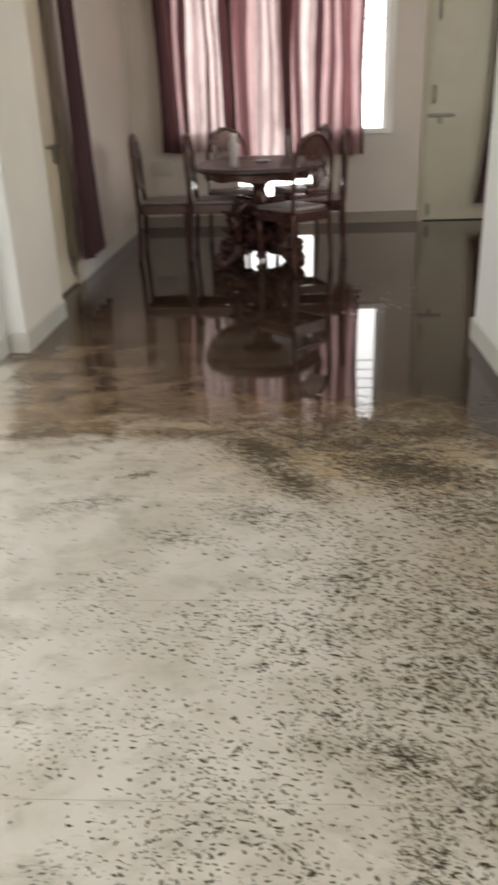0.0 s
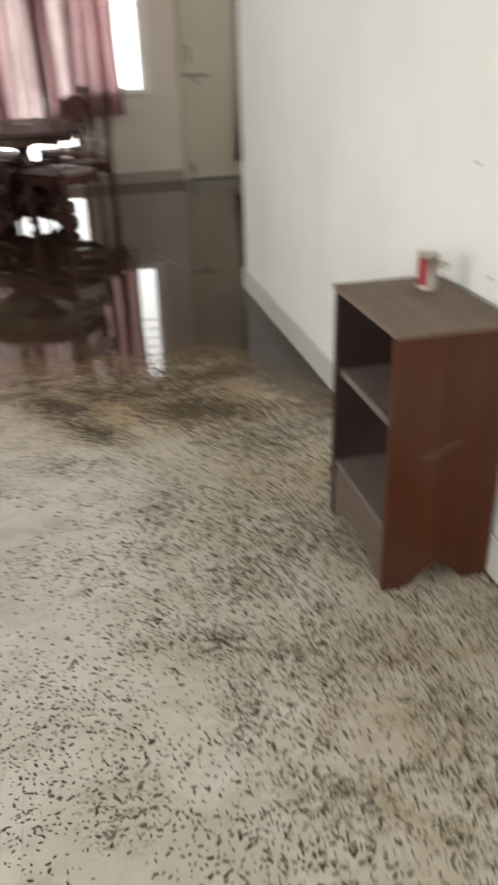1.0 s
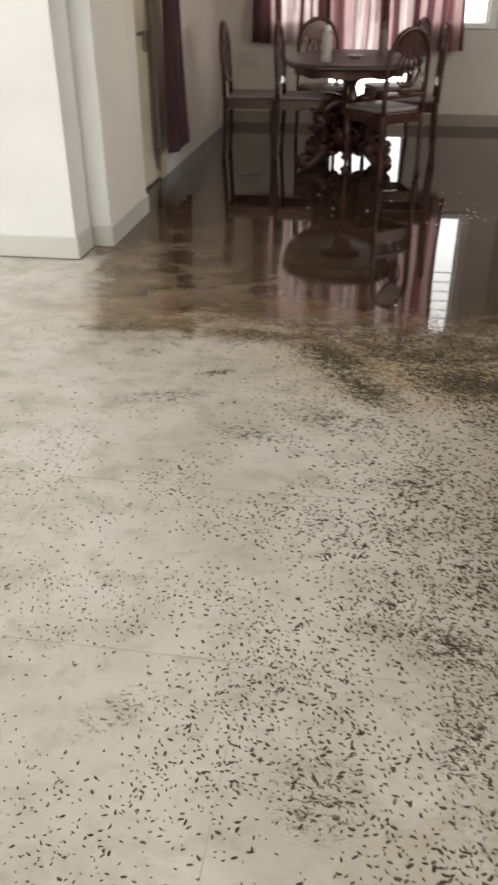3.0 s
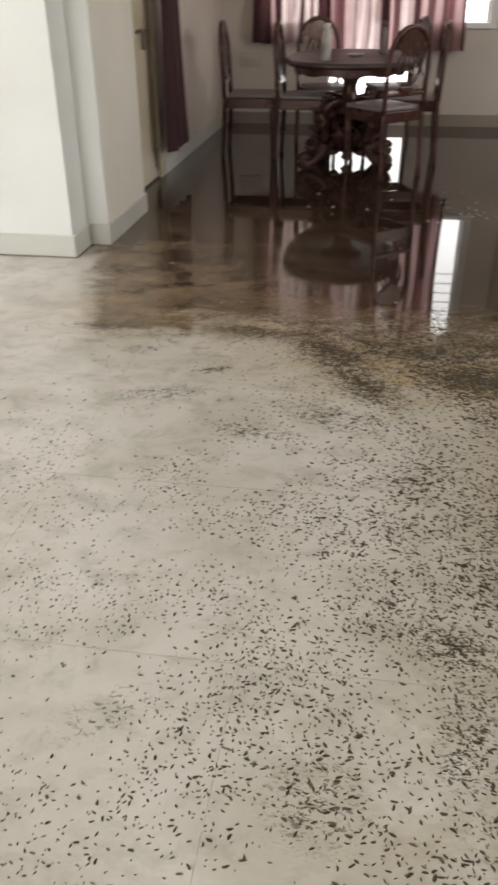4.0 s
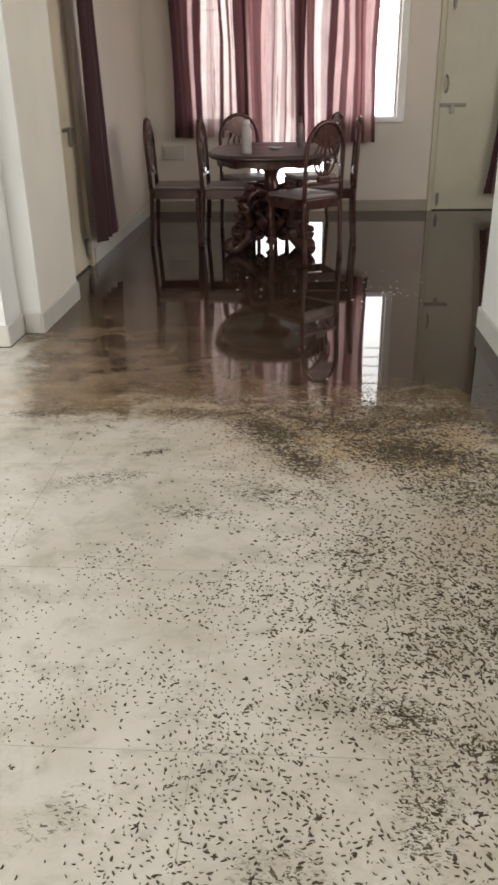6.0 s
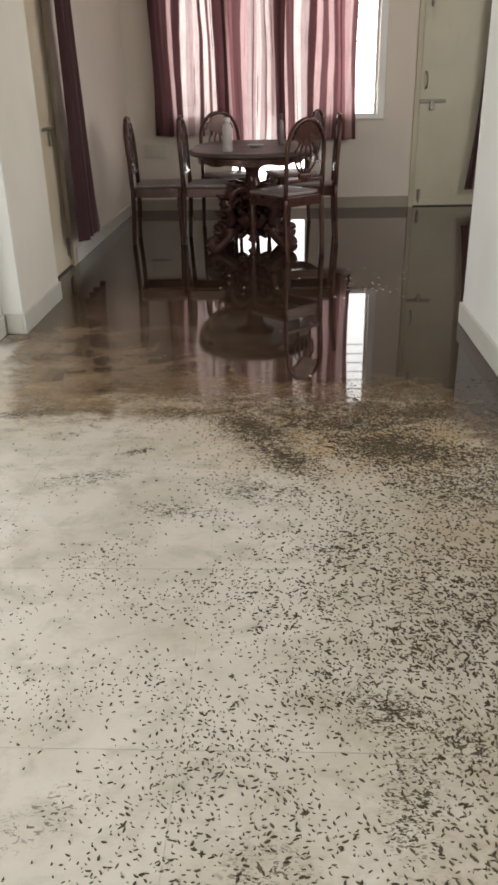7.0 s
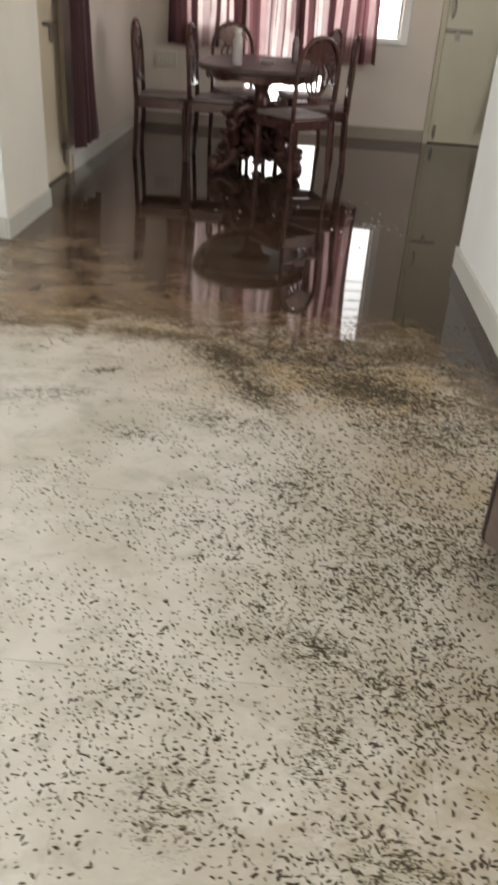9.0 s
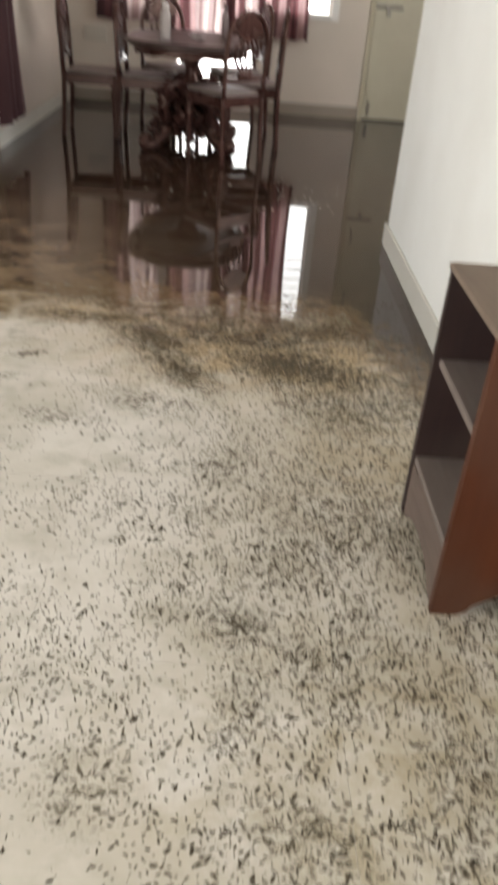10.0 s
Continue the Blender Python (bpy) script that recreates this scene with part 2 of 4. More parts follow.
def floor_material():
    m, t, b = material("pale_floor_tile")
    at = place(t)
    info = t.nodes.new("ShaderNodeObjectInfo")
    clouds = noise_of(t, 1.6, 4, 0.5, at)
    base = blend(t, ramp(t, clouds, (0.35, 0.0), (0.7, 1.0)), (0.635, 0.60, 0.55), (0.56, 0.525, 0.468))
    base = blend(t, maths(t, "MULTIPLY", info.outputs["Random"], 0.05), base, (0.46, 0.44, 0.39))
    speck = noise_of(t, 45, 4, 0.65, at)
    base = blend(t, ramp(t, speck, (0.57, 0.0), (0.77, 0.18)), base, (0.36, 0.34, 0.27))
    film = noise_of(t, 3.1, 6, 0.6, at, (1, 1.2, 1), 0.5)
    base = blend(t, ramp(t, film, (0.45, 0.0), (0.66, 0.6)), base, (0.42, 0.385, 0.315))
    dull = noise_of(t, 8.5, 6, 0.68, at, (1, 1.3, 1), 0.4)
    base = blend(t, ramp(t, dull, (0.49, 0.0), (0.70, 0.62)), base, (0.345, 0.32, 0.26))
    haze = maths(t, "MULTIPLY", stain_mask(t, at, SILT), ramp(t, noise_of(t, 6, 7, 0.7, at, (1, 1.4, 1), 0.8), (0.34, 0.15), (0.64, 1.0)))
    base = blend(t, maths(t, "MINIMUM", haze, 0.9), base, (0.37, 0.315, 0.22))
    ochre = maths(t, "MULTIPLY", stain_mask(t, at, CLAY), ramp(t, noise_of(t, 7, 7, 0.7, at, (1, 1.6, 1), 0.8), (0.30, 0.2), (0.60, 1.0)))
    base = blend(t, maths(t, "MINIMUM", ochre, 0.9), base, (0.43, 0.315, 0.185))
    # drifts of silt broken into short dark strings, with clean tile showing between them
    strings = noise_of(t, 62, 3, 0.5, at, (1, 2.1, 1), 1.4)
    lumps = noise_of(t, 11, 5, 0.65, at, (1, 1.5, 1), 0.8)
    drift = stain_mask(t, at, STAINS)
    cover = maths(t, "MULTIPLY_ADD", drift, 0.72, maths(t, "MULTIPLY_ADD", strings, 3.4, maths(t, "MULTIPLY", lumps, 1.0)))
    mud = maths(t, "MULTIPLY", maths(t, "MULTIPLY", maths(t, "SUBTRACT", cover, 2.55), 6.5, clamp=True), maths(t, "MULTIPLY", maths(t, "SUBTRACT", drift, 0.06), 5.0, clamp=True))
    base = blend(t, maths(t, "MULTIPLY", mud, 0.93), base, (0.050, 0.038, 0.018))
    t.links.new(base, b.inputs["Base Color"])
    t.links.new(ramp(t, clouds, (0.3, 0.08), (0.75, 0.17)), b.inputs["Roughness"])
    b.inputs["IOR"].default_value = 1.45
    relief(t, b, noise_of(t, 5, 3, 0.5, at), 0.03, 0.01)
    return m


TILE = floor_material()
GROUT = plain("grout", (0.56, 0.52, 0.45), 0.8, 0.0, 0.7)


def water_material():
    """Muddy standing water: a mirror at low angles, thinning out in torn edges over the tiles."""
    m, t, b = material("muddy_water")
    at = place(t)
    xyz = node(t, "ShaderNodeSeparateXYZ", Vector=at)
    x, y = xyz.outputs[0], xyz.outputs[1]
    torn = noise_of(t, 5, 7, 0.66, at, (0.9, 1.3, 1), 1.2)
    reach = maths(t, "ADD", y, maths(t, "MULTIPLY", maths(t, "SUBTRACT", torn, 0.5), 1.2))
    bay = maths(t, "POWER", 2.718, maths(t, "MULTIPLY", maths(t, "POWER", maths(t, "ABSOLUTE", maths(t, "SUBTRACT", x, 0.16)), 2.0), -9.0))
    reach = maths(t, "SUBTRACT", reach, maths(t, "MULTIPLY", bay, 0.06))
    reach = maths(t, "SUBTRACT", reach, maths(t, "MULTIPLY", maths(t, "MAXIMUM", maths(t, "SUBTRACT", -0.50, x), 0.0), 3.0))
    reach = maths(t, "ADD", reach, maths(t, "MULTIPLY", maths(t, "MAXIMUM", maths(t, "SUBTRACT", x, 1.10), 0.0), 2.3))
    ragged = noise_of(t, 34, 4, 0.6, at, (1, 1.8, 1), 1.8)
    reach = maths(t, "ADD", reach, maths(t, "MULTIPLY", maths(t, "SUBTRACT", ragged, 0.5), 1.1))
    deep = maths(t, "MULTIPLY", maths(t, "SUBTRACT", reach, 2.71), 3.2, clamp=True)
    silt = noise_of(t, 4.2, 9, 0.76, at, (1, 1.5, 1), 0.25)
    side = maths(t, "MULTIPLY", maths(t, "SUBTRACT", 0.66, x), 0.85, clamp=True)
    near = maths(t, "MULTIPLY", maths(t, "SUBTRACT", 5.0, y), 0.55, clamp=True)
    shallow = maths(t, "MULTIPLY", maths(t, "MULTIPLY", side, near), ramp(t, silt, (0.38, 0.05), (0.64, 1.0)))
    thin = maths(t, "SUBTRACT", 1.0, maths(t, "MULTIPLY", maths(t, "SUBTRACT", reach, 2.80), 2.0, clamp=True))
    base = blend(t, shallow, (0.032, 0.018, 0.012), (0.34, 0.245, 0.16))
    base = blend(t, maths(t, "MULTIPLY", thin, 0.8), base, (0.30, 0.21, 0.115))
    t.links.new(base, b.inputs["Base Color"])
    t.links.new(maths(t, "MULTIPLY_ADD", shallow, 0.28, 0.025), b.inputs["Roughness"])
    b.inputs["IOR"].default_value = 1.46
    relief(t, b, noise_of(t, 4.0, 2, 0.5, at), 0.012, 0.01)
    clear = node(t, "ShaderNodeBsdfTransparent", Color=(1, 1, 1, 1))
    mix = node(t, "ShaderNodeMixShader", Fac=maths(t, "MULTIPLY", deep, 0.97))
    t.links.new(clear.outputs[0], mix.inputs[1])
    t.links.new(b.outputs[0], mix.inputs[2])
    t.links.new(mix.outputs[0], t.nodes["Material Output"].inputs[0])
    return m


WATER = water_material()


def glow_material(name, colour, strength):
    m, t, b = material(name)
    e = node(t, "ShaderNodeEmission", Color=(*colour, 1), Strength=strength)
    t.links.new(e.outputs[0], t.nodes["Material Output"].inputs[0])
    return m


OUTSIDE = glow_material("bright_overcast_outside", (1.0, 0.99, 0.97), 4.9)

# ---- mesh helpers ----


def mesh_object(name, bm, mat, smooth=False):
    me = bpy.data.meshes.new(name)
    bmesh.ops.recalc_face_normals(bm, faces=bm.faces[:])
    if smooth:
        for f in bm.faces:
            f.smooth = True
    bm.to_mesh(me)
    bm.free()
    me.materials.append(mat)
    return new(name, me)


def part(name, bm, mat, parent, label="", smooth=False):
    ob = mesh_object(name, bm, mat, smooth)
    ob.parent = parent
    if label:
        tagged(ob, label)
    return ob


def thing(name, label, category, group="", at=None):
    ob = new(name)
    if at is not None:
        ob.matrix_basis = at
    return tagged(ob, label, category, group)


def add_box(bm, x0, x1, y0, y1, z0, z1, bevel=0.0, segments=2):
    m = Matrix.LocRotScale(((x0 + x1) / 2, (y0 + y1) / 2, (z0 + z1) / 2), None, (x1 - x0, y1 - y0, z1 - z0))
    made = bmesh.ops.create_cube(bm, size=1, matrix=m)["verts"]
    if bevel:
        edges = list({e for v in made for e in v.link_edges})
        bmesh.ops.bevel(bm, geom=edges, offset=bevel, segments=segments, affect="EDGES", profile=0.6)


def box(*args, bevel=0.0, segments=2):
    bm = bmesh.new()
    add_box(bm, *args, bevel=bevel, segments=segments)
    return bm


def add_tube(bm, points, radii, sides=8, flat=1.0, up=(0, 0, 1)):
    """A swept limb; radii one per point; flat squeezes it across its side way."""
    points = [Vector(p) for p in points]
    up = Vector(up)
    rings = []
    for k, p in enumerate(points):
        d = (points[min(k + 1, len(points) - 1)] - points[max(k - 1, 0)]).normalized()
        side = d.cross(up)
        if side.length < 1e-3:
            side = d.cross(Vector((1, 0, 0)))
        side.normalize()
        over = side.cross(d)
        r = radii[k] if isinstance(radii, (list, tuple)) else radii
        rings.append([bm.verts.new(p + r * (flat * math.cos(a) * side + math.sin(a) * over)) for a in (2 * math.pi * (i + 0.5) / sides for i in range(sides))])
    for a, b in zip(rings, rings[1:]):
        for i in range(sides):
            bm.faces.new((a[i], a[(i + 1) % sides], b[(i + 1) % sides], b[i]))
    bm.faces.new(rings[0][::-1])
    bm.faces.new(rings[-1])


def tube(points, radii, sides=8, flat=1.0, up=(0, 0, 1)):
    bm = bmesh.new()
    add_tube(bm, points, radii, sides, flat, up)
    return bm


def add_lathe(bm, profile, sides=20, at=(0, 0, 0), sx=1.0, sy=1.0):
    rings = []
    for r, z in profile:
        rings.append([bm.verts.new((at[0] + sx * r * math.cos(2 * math.pi * i / sides), at[1] + sy * r * math.sin(2 * math.pi * i / sides), at[2] + z)) for i in range(sides)])
    for a, b in zip(rings, rings[1:]):
        for i in range(sides):
            bm.faces.new((a[i], a[(i + 1) % sides], b[(i + 1) % sides], b[i]))
    bm.faces.new(rings[0][::-1])
    bm.faces.new(rings[-1])


def lathe(profile, sides=20, **more):
    bm = bmesh.new()
    add_lathe(bm, profile, sides, **more)
    return bm


def smooth_line(points, steps=6):
    """Catmull-Rom through the points."""
    p = [Vector(q) for q in points]
    p = [2 * p[0] - p[1]] + p + [2 * p[-1] - p[-2]]
    out = []
    for k in range(1, len(p) - 2):
        for i in range(steps):
            u = i / steps
            out.append(0.5 * (2 * p[k] + (p[k + 1] - p[k - 1]) * u + (2 * p[k - 1] - 5 * p[k] + 4 * p[k + 1] - p[k + 2]) * u * u + (3 * p[k] - p[k - 1] - 3 * p[k + 1] + p[k + 2]) * u ** 3))
    return out + [p[-2]]


# ---- structure ----
LEFT, RIGHT, FAR, TOP = -0.925, 1.417, 7.9, 2.95


def wall(name, label, mat, *boxes):
    bm = bmesh.new()
    for b in boxes:
        add_box(bm, *b)
    return tagged(mesh_object(name, bm, mat), label, "wall", kind="structure")


# far wall: a wide window, a low opening under its middle, and a door
WX0, WX1, WZ0, WZ1 = -0.56, 1.372, 0.83, 2.12
LX0, LX1, LZ0 = 0.03, 0.725, 0.11
DX0, DX1, DZ = 1.75, 2.60, 2.06
F0, F1 = FAR, FAR + 0.2
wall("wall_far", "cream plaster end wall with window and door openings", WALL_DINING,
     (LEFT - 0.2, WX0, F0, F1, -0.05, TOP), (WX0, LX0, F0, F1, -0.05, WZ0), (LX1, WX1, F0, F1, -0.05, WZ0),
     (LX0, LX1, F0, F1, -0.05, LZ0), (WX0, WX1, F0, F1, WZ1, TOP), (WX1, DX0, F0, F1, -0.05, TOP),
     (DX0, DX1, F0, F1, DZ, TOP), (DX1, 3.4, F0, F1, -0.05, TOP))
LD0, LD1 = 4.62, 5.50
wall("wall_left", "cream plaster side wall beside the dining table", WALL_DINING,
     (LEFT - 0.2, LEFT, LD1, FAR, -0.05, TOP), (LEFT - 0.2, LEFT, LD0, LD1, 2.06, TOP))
wall("wall_pier", "wall pier at the opening, its side coloured a shaded cream", WALL_PIER_SHADE, (-1.3, -0.787, 3.90, 4.56, -0.05, TOP), (-1.3, LEFT, 4.56, LD0, -0.05, TOP))
# the thin slab at 3.878 colours the pier's lit front white
wall("wall_hall_left", "white painted wall facing the hall", WALL, (-4.2, -0.889, 3.654, 3.878, -0.05, TOP), (-1.3, -0.787, 3.878, 3.9, -0.05, TOP))
wall("wall_right", "white painted partition wall with a skirting", WALL, (RIGHT, 1.58, -3.2, 4.008, -0.05, TOP))
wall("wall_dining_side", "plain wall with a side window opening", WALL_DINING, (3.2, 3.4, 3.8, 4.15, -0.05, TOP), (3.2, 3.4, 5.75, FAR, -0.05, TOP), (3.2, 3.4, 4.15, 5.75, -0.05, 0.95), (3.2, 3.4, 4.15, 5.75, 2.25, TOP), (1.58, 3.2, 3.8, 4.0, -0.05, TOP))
wall("wall_rear", "plain white wall with a wide window opening", WALL,
     (-4.2, -3.1, -3.2, -3.0, -0.05, TOP), (-0.7, RIGHT, -3.2, -3.0, -0.05, TOP), (-3.1, -0.7, -3.2, -3.0, -0.05, 0.85), (-3.1, -0.7, -3.2, -3.0, 2.25, TOP))
wall("wall_hall_side", "plain white wall with a window opening", WALL,
     (-4.2, -4.0, -3.0, 0.1, -0.05, TOP), (-4.2, -4.0, 2.3, 3.654, -0.05, TOP), (-4.2, -4.0, 0.1, 2.3, -0.05, 0.85), (-4.2, -4.0, 0.1, 2.3, 2.25, TOP))
tagged(mesh_object("ceiling", box(-4.2, 3.4, -3.2, FAR + 0.2, TOP, TOP + 0.15), CEILING), "plain white painted ceiling", "ceiling", kind="structure")


def baseboard(label, *boxes, mat=None):
    bm = bmesh.new()
    for b in boxes:
        add_box(bm, *b, 0.0, 0.105, bevel=0.004, segments=1)
    return tagged(mesh_object("baseboard", bm, mat or SKIRTING), label, "baseboard", kind="structure")


SK = 0.014
baseboard("pale grey skirting along the white partition", (RIGHT - SK, RIGHT, -3.0, 4.008))
baseboard("pale grey skirting on the partition's end", (RIGHT - SK, 1.58, 4.008, 4.008 + SK))
baseboard("pale grey skirting round the wall pier", (-0.787, -0.787 + SK, 3.878 - SK, 4.56), (-0.889 + SK, -0.787, 3.878 - SK, 3.878))
baseboard("pale grey skirting of the hall wall", (-4.0, -0.889 + SK, 3.654 - SK, 3.654), (-0.889, -0.889 + SK, 3.654, 3.878 - SK))
baseboard("cream skirting of the side wall", (LEFT, LEFT + SK, LD1 + 0.04, FAR))
baseboard("damp stained skirting under the window", (LEFT + SK, LX0 - 0.03, FAR - SK, FAR), (LX1 + 0.03, DX0 - 0.05, FAR - SK, FAR), mat=DAMP)

bm = bmesh.new()
for b in ((RIGHT - SK - 0.004, RIGHT - SK, -3.0, 4.008 + SK), (-0.787 + SK, -0.787 + SK + 0.004, 3.878 - SK - 0.004, 4.56), (-0.889 + SK + 0.004, -0.787 + SK, 3.878 - SK - 0.004, 3.878 - SK),
          (-4.0, -0.889 + SK, 3.654 - SK - 0.004, 3.654 - SK), (-0.889 + SK, -0.889 + SK + 0.004, 3.654 - SK - 0.004, 3.878 - SK), (LEFT + SK, LEFT + SK + 0.004, LD1 + 0.04, FAR - SK)):
    add_box(bm, *b, 0.0, 0.0045)
tagged(mesh_object("trim", bm, GRIME), "dark line of dirt along the foot of the skirting", "trim", kind="structure")

water = mesh_object("water", bmesh.new(), WATER)
bm = bmesh.new()
bmesh.ops.create_grid(bm, x_segments=8, y_segments=10, size=1, matrix=Matrix.LocRotScale((0.5, 5.0, 0.004), None, (2.7, 2.9, 1)))
bm.to_mesh(water.data)
bm.free()
tagged(water, "shallow muddy brown water standing on the floor", "water", kind="structure")

# ---- window ----
window = tagged(new("window_1"), "white-framed window with a security grille and a low opening", "window", kind="structure")
bm = bmesh.new()
for b in ((WX0, WX0 + 0.05, WZ0, WZ1), (WX1 - 0.02, WX1, WZ0, WZ1), (0.39, 0.44, WZ0, WZ1), (WX0 + 0.05, 0.39, WZ1 - 0.05, WZ1), (0.44, WX1 - 0.02, WZ1 - 0.05, WZ1)):
    add_box(bm, b[0], b[1], F0 + 0.09, F0 + 0.14, b[2], b[3], bevel=0.004, segments=1)
part("window_frame", bm, WINDOW_PAINT, window)
bm = bmesh.new()
for b in ((WX1, WX1 + 0.065, WZ0 - 0.045, WZ1 + 0.05), (WX0 - 0.065, WX0, WZ0 - 0.045, WZ1 + 0.05)):
    add_box(bm, b[0], b[1], F0 - 0.022, F0 - 0.002, b[2], b[3], bevel=0.005, segments=1)
part("casing", bm, WINDOW_PAINT, window)
part("window_sill", box(LX1, WX1, F0 - 0.035, F0 + 0.09, WZ0 - 0.04, WZ0 + 0.006, bevel=0.006), WINDOW_PAINT, window)
for k in range(12):
    z = 0.93 + 0.1 * k
    part("grille_bar", tube([(WX0, F0 + 0.16, z), (1.13 if k < 5 else WX1, F0 + 0.16, z)], 0.005, 6), GRILLE, window)
for x in (-0.33, -0.275, 0.0, 0.055, 0.235, 0.295, 0.345, 0.40, 0.72, 0.775, 1.0, 1.055):
    part("grille_upright", tube([(x, F0 + 0.172, WZ0), (x, F0 + 0.172, WZ1)], 0.005, 6), GRILLE, window)
outside = mesh_object("backdrop", box(-2.2, 3.2, 9.0, 9.04, -0.3, 3.2), OUTSIDE)
tagged(outside, "white glare of an overcast day outside", "backdrop", kind="structure")

# ---- doors ----


def bolt(parent, x, y, z, length, along):
    """A sliding bolt on its plate."""
    bm = bmesh.new()
    if along == "x":
        add_box(bm, x, x + length, y - 0.006, y, z - 0.018, z + 0.018, bevel=0.003, segments=1)
        add_tube(bm, [(x - 0.02, y - 0.014, z), (x + length, y - 0.014, z)], 0.008, 8)
    else:
        add_box(bm, x - 0.016, x + 0.016, y - 0.006, y, z, z + length, bevel=0.003, segments=1)
        add_tube(bm, [(x, y - 0.014, z - 0.02), (x, y - 0.014, z + length)], 0.007, 8)
    return part("bolt", bm, STEEL, parent, "dull steel sliding bolt")


door = tagged(new("door_1"), "closed olive-cream flush door with steel bolts", "door", kind="structure")
part("door_leaf", box(DX0 + 0.005, DX1 - 0.05, F0 + 0.015, F0 + 0.055, 0.012, DZ - 0.05, bevel=0.004), DOOR_PAINT, door)
bm = bmesh.new()
add_box(bm, DX0 - 0.045, DX0, F0 - 0.018, F0 + 0.06, 0.0, DZ + 0.04, bevel=0.004)
add_box(bm, DX1 - 0.045, DX1 + 0.02, F0 - 0.018, F0 + 0.06, 0.0, DZ + 0.04, bevel=0.004)
add_box(bm, DX0, DX1 - 0.045, F0 - 0.018, F0 + 0.06, DZ - 0.045, DZ + 0.04, bevel=0.004)
part("door_frame", bm, FRAME_PAINT, door)
part("threshold", box(DX0, DX1 - 0.05, F0 - 0.01, F0 + 0.06, 0.0, 0.012), DARK_STEEL, door)
b1 = bolt(door, DX0 + 0.0, F0 + 0.015, 0.925, 0.24, "x")
bm = box(DX0 + 0.10, DX0 + 0.135, F0 - 0.012, F0 + 0.004, 0.855, 0.935, bevel=0.006)
part("hasp", bm, STEEL, b1)
bolt(door, DX0 + 0.05, F0 + 0.015, 0.06, 0.10, "z")
bolt(door, DX0 + 0.07, F0 + 0.015, 1.70, 0.16, "z")
part("door_handle", tube(smooth_line([(DX0 + 0.05, F0 + 0.015, 1.03), (DX0 + 0.055, F0 - 0.02, 1.05), (DX0 + 0.06, F0 - 0.025, 1.10), (DX0 + 0.055, F0 - 0.02, 1.15), (DX0 + 0.05, F0 + 0.015, 1.17)], 4), 0.008, 8, up=(1, 0, 0)), STEEL, door, "curved steel pull handle")

side_door = tagged(new("door_2"), "closed ochre-cream door in the side wall, with steel bolts", "door", kind="structure")
part("door_leaf", box(-0.975, -0.940, LD0 + 0.06, LD1 - 0.06, 0.012, 2.0, bevel=0.004), SIDE_DOOR_PAINT, side_door)
bm = bmesh.new()
add_box(bm, LEFT - 0.08, LEFT + 0.012, LD1 - 0.06, LD1 - 0.001, 0, 2.059, bevel=0.004)
add_box(bm, LEFT - 0.08, LEFT + 0.012, LD0 + 0.001, LD0 + 0.06, 0, 2.059, bevel=0.004)
add_box(bm, LEFT - 0.08, LEFT + 0.012, LD0 + 0.06, LD1 - 0.06, 2.0, 2.059, bevel=0.004)
part("door_frame", bm, SIDE_DOOR_PAINT, side_door)
part("threshold", box(-0.99, -0.93, LD0 + 0.06, LD1 - 0.06, 0.0, 0.012), DARK_STEEL, side_door)
bm = box(-0.940, -0.934, 5.14, 5.30, 0.878, 0.902, bevel=0.003)
add_tube(bm, [(-0.929, 5.10, 0.89), (-0.929, 5.36, 0.89)], 0.006, 8)
add_box(bm, -0.932, -0.914, 5.22, 5.245, 0.79, 0.89, bevel=0.004)
part("bolt", bm, STEEL, side_door, "dull steel sliding bolt")
bm = box(-0.940, -0.932, 5.38, 5.42, 0.08, 0.20, bevel=0.003)
add_tube(bm, [(-0.924, 5.40, 0.06), (-0.924, 5.40, 0.20)], 0.008, 8)
part("bolt", bm, STEEL, side_door, "dull steel tower bolt")

# ---- curtains ----


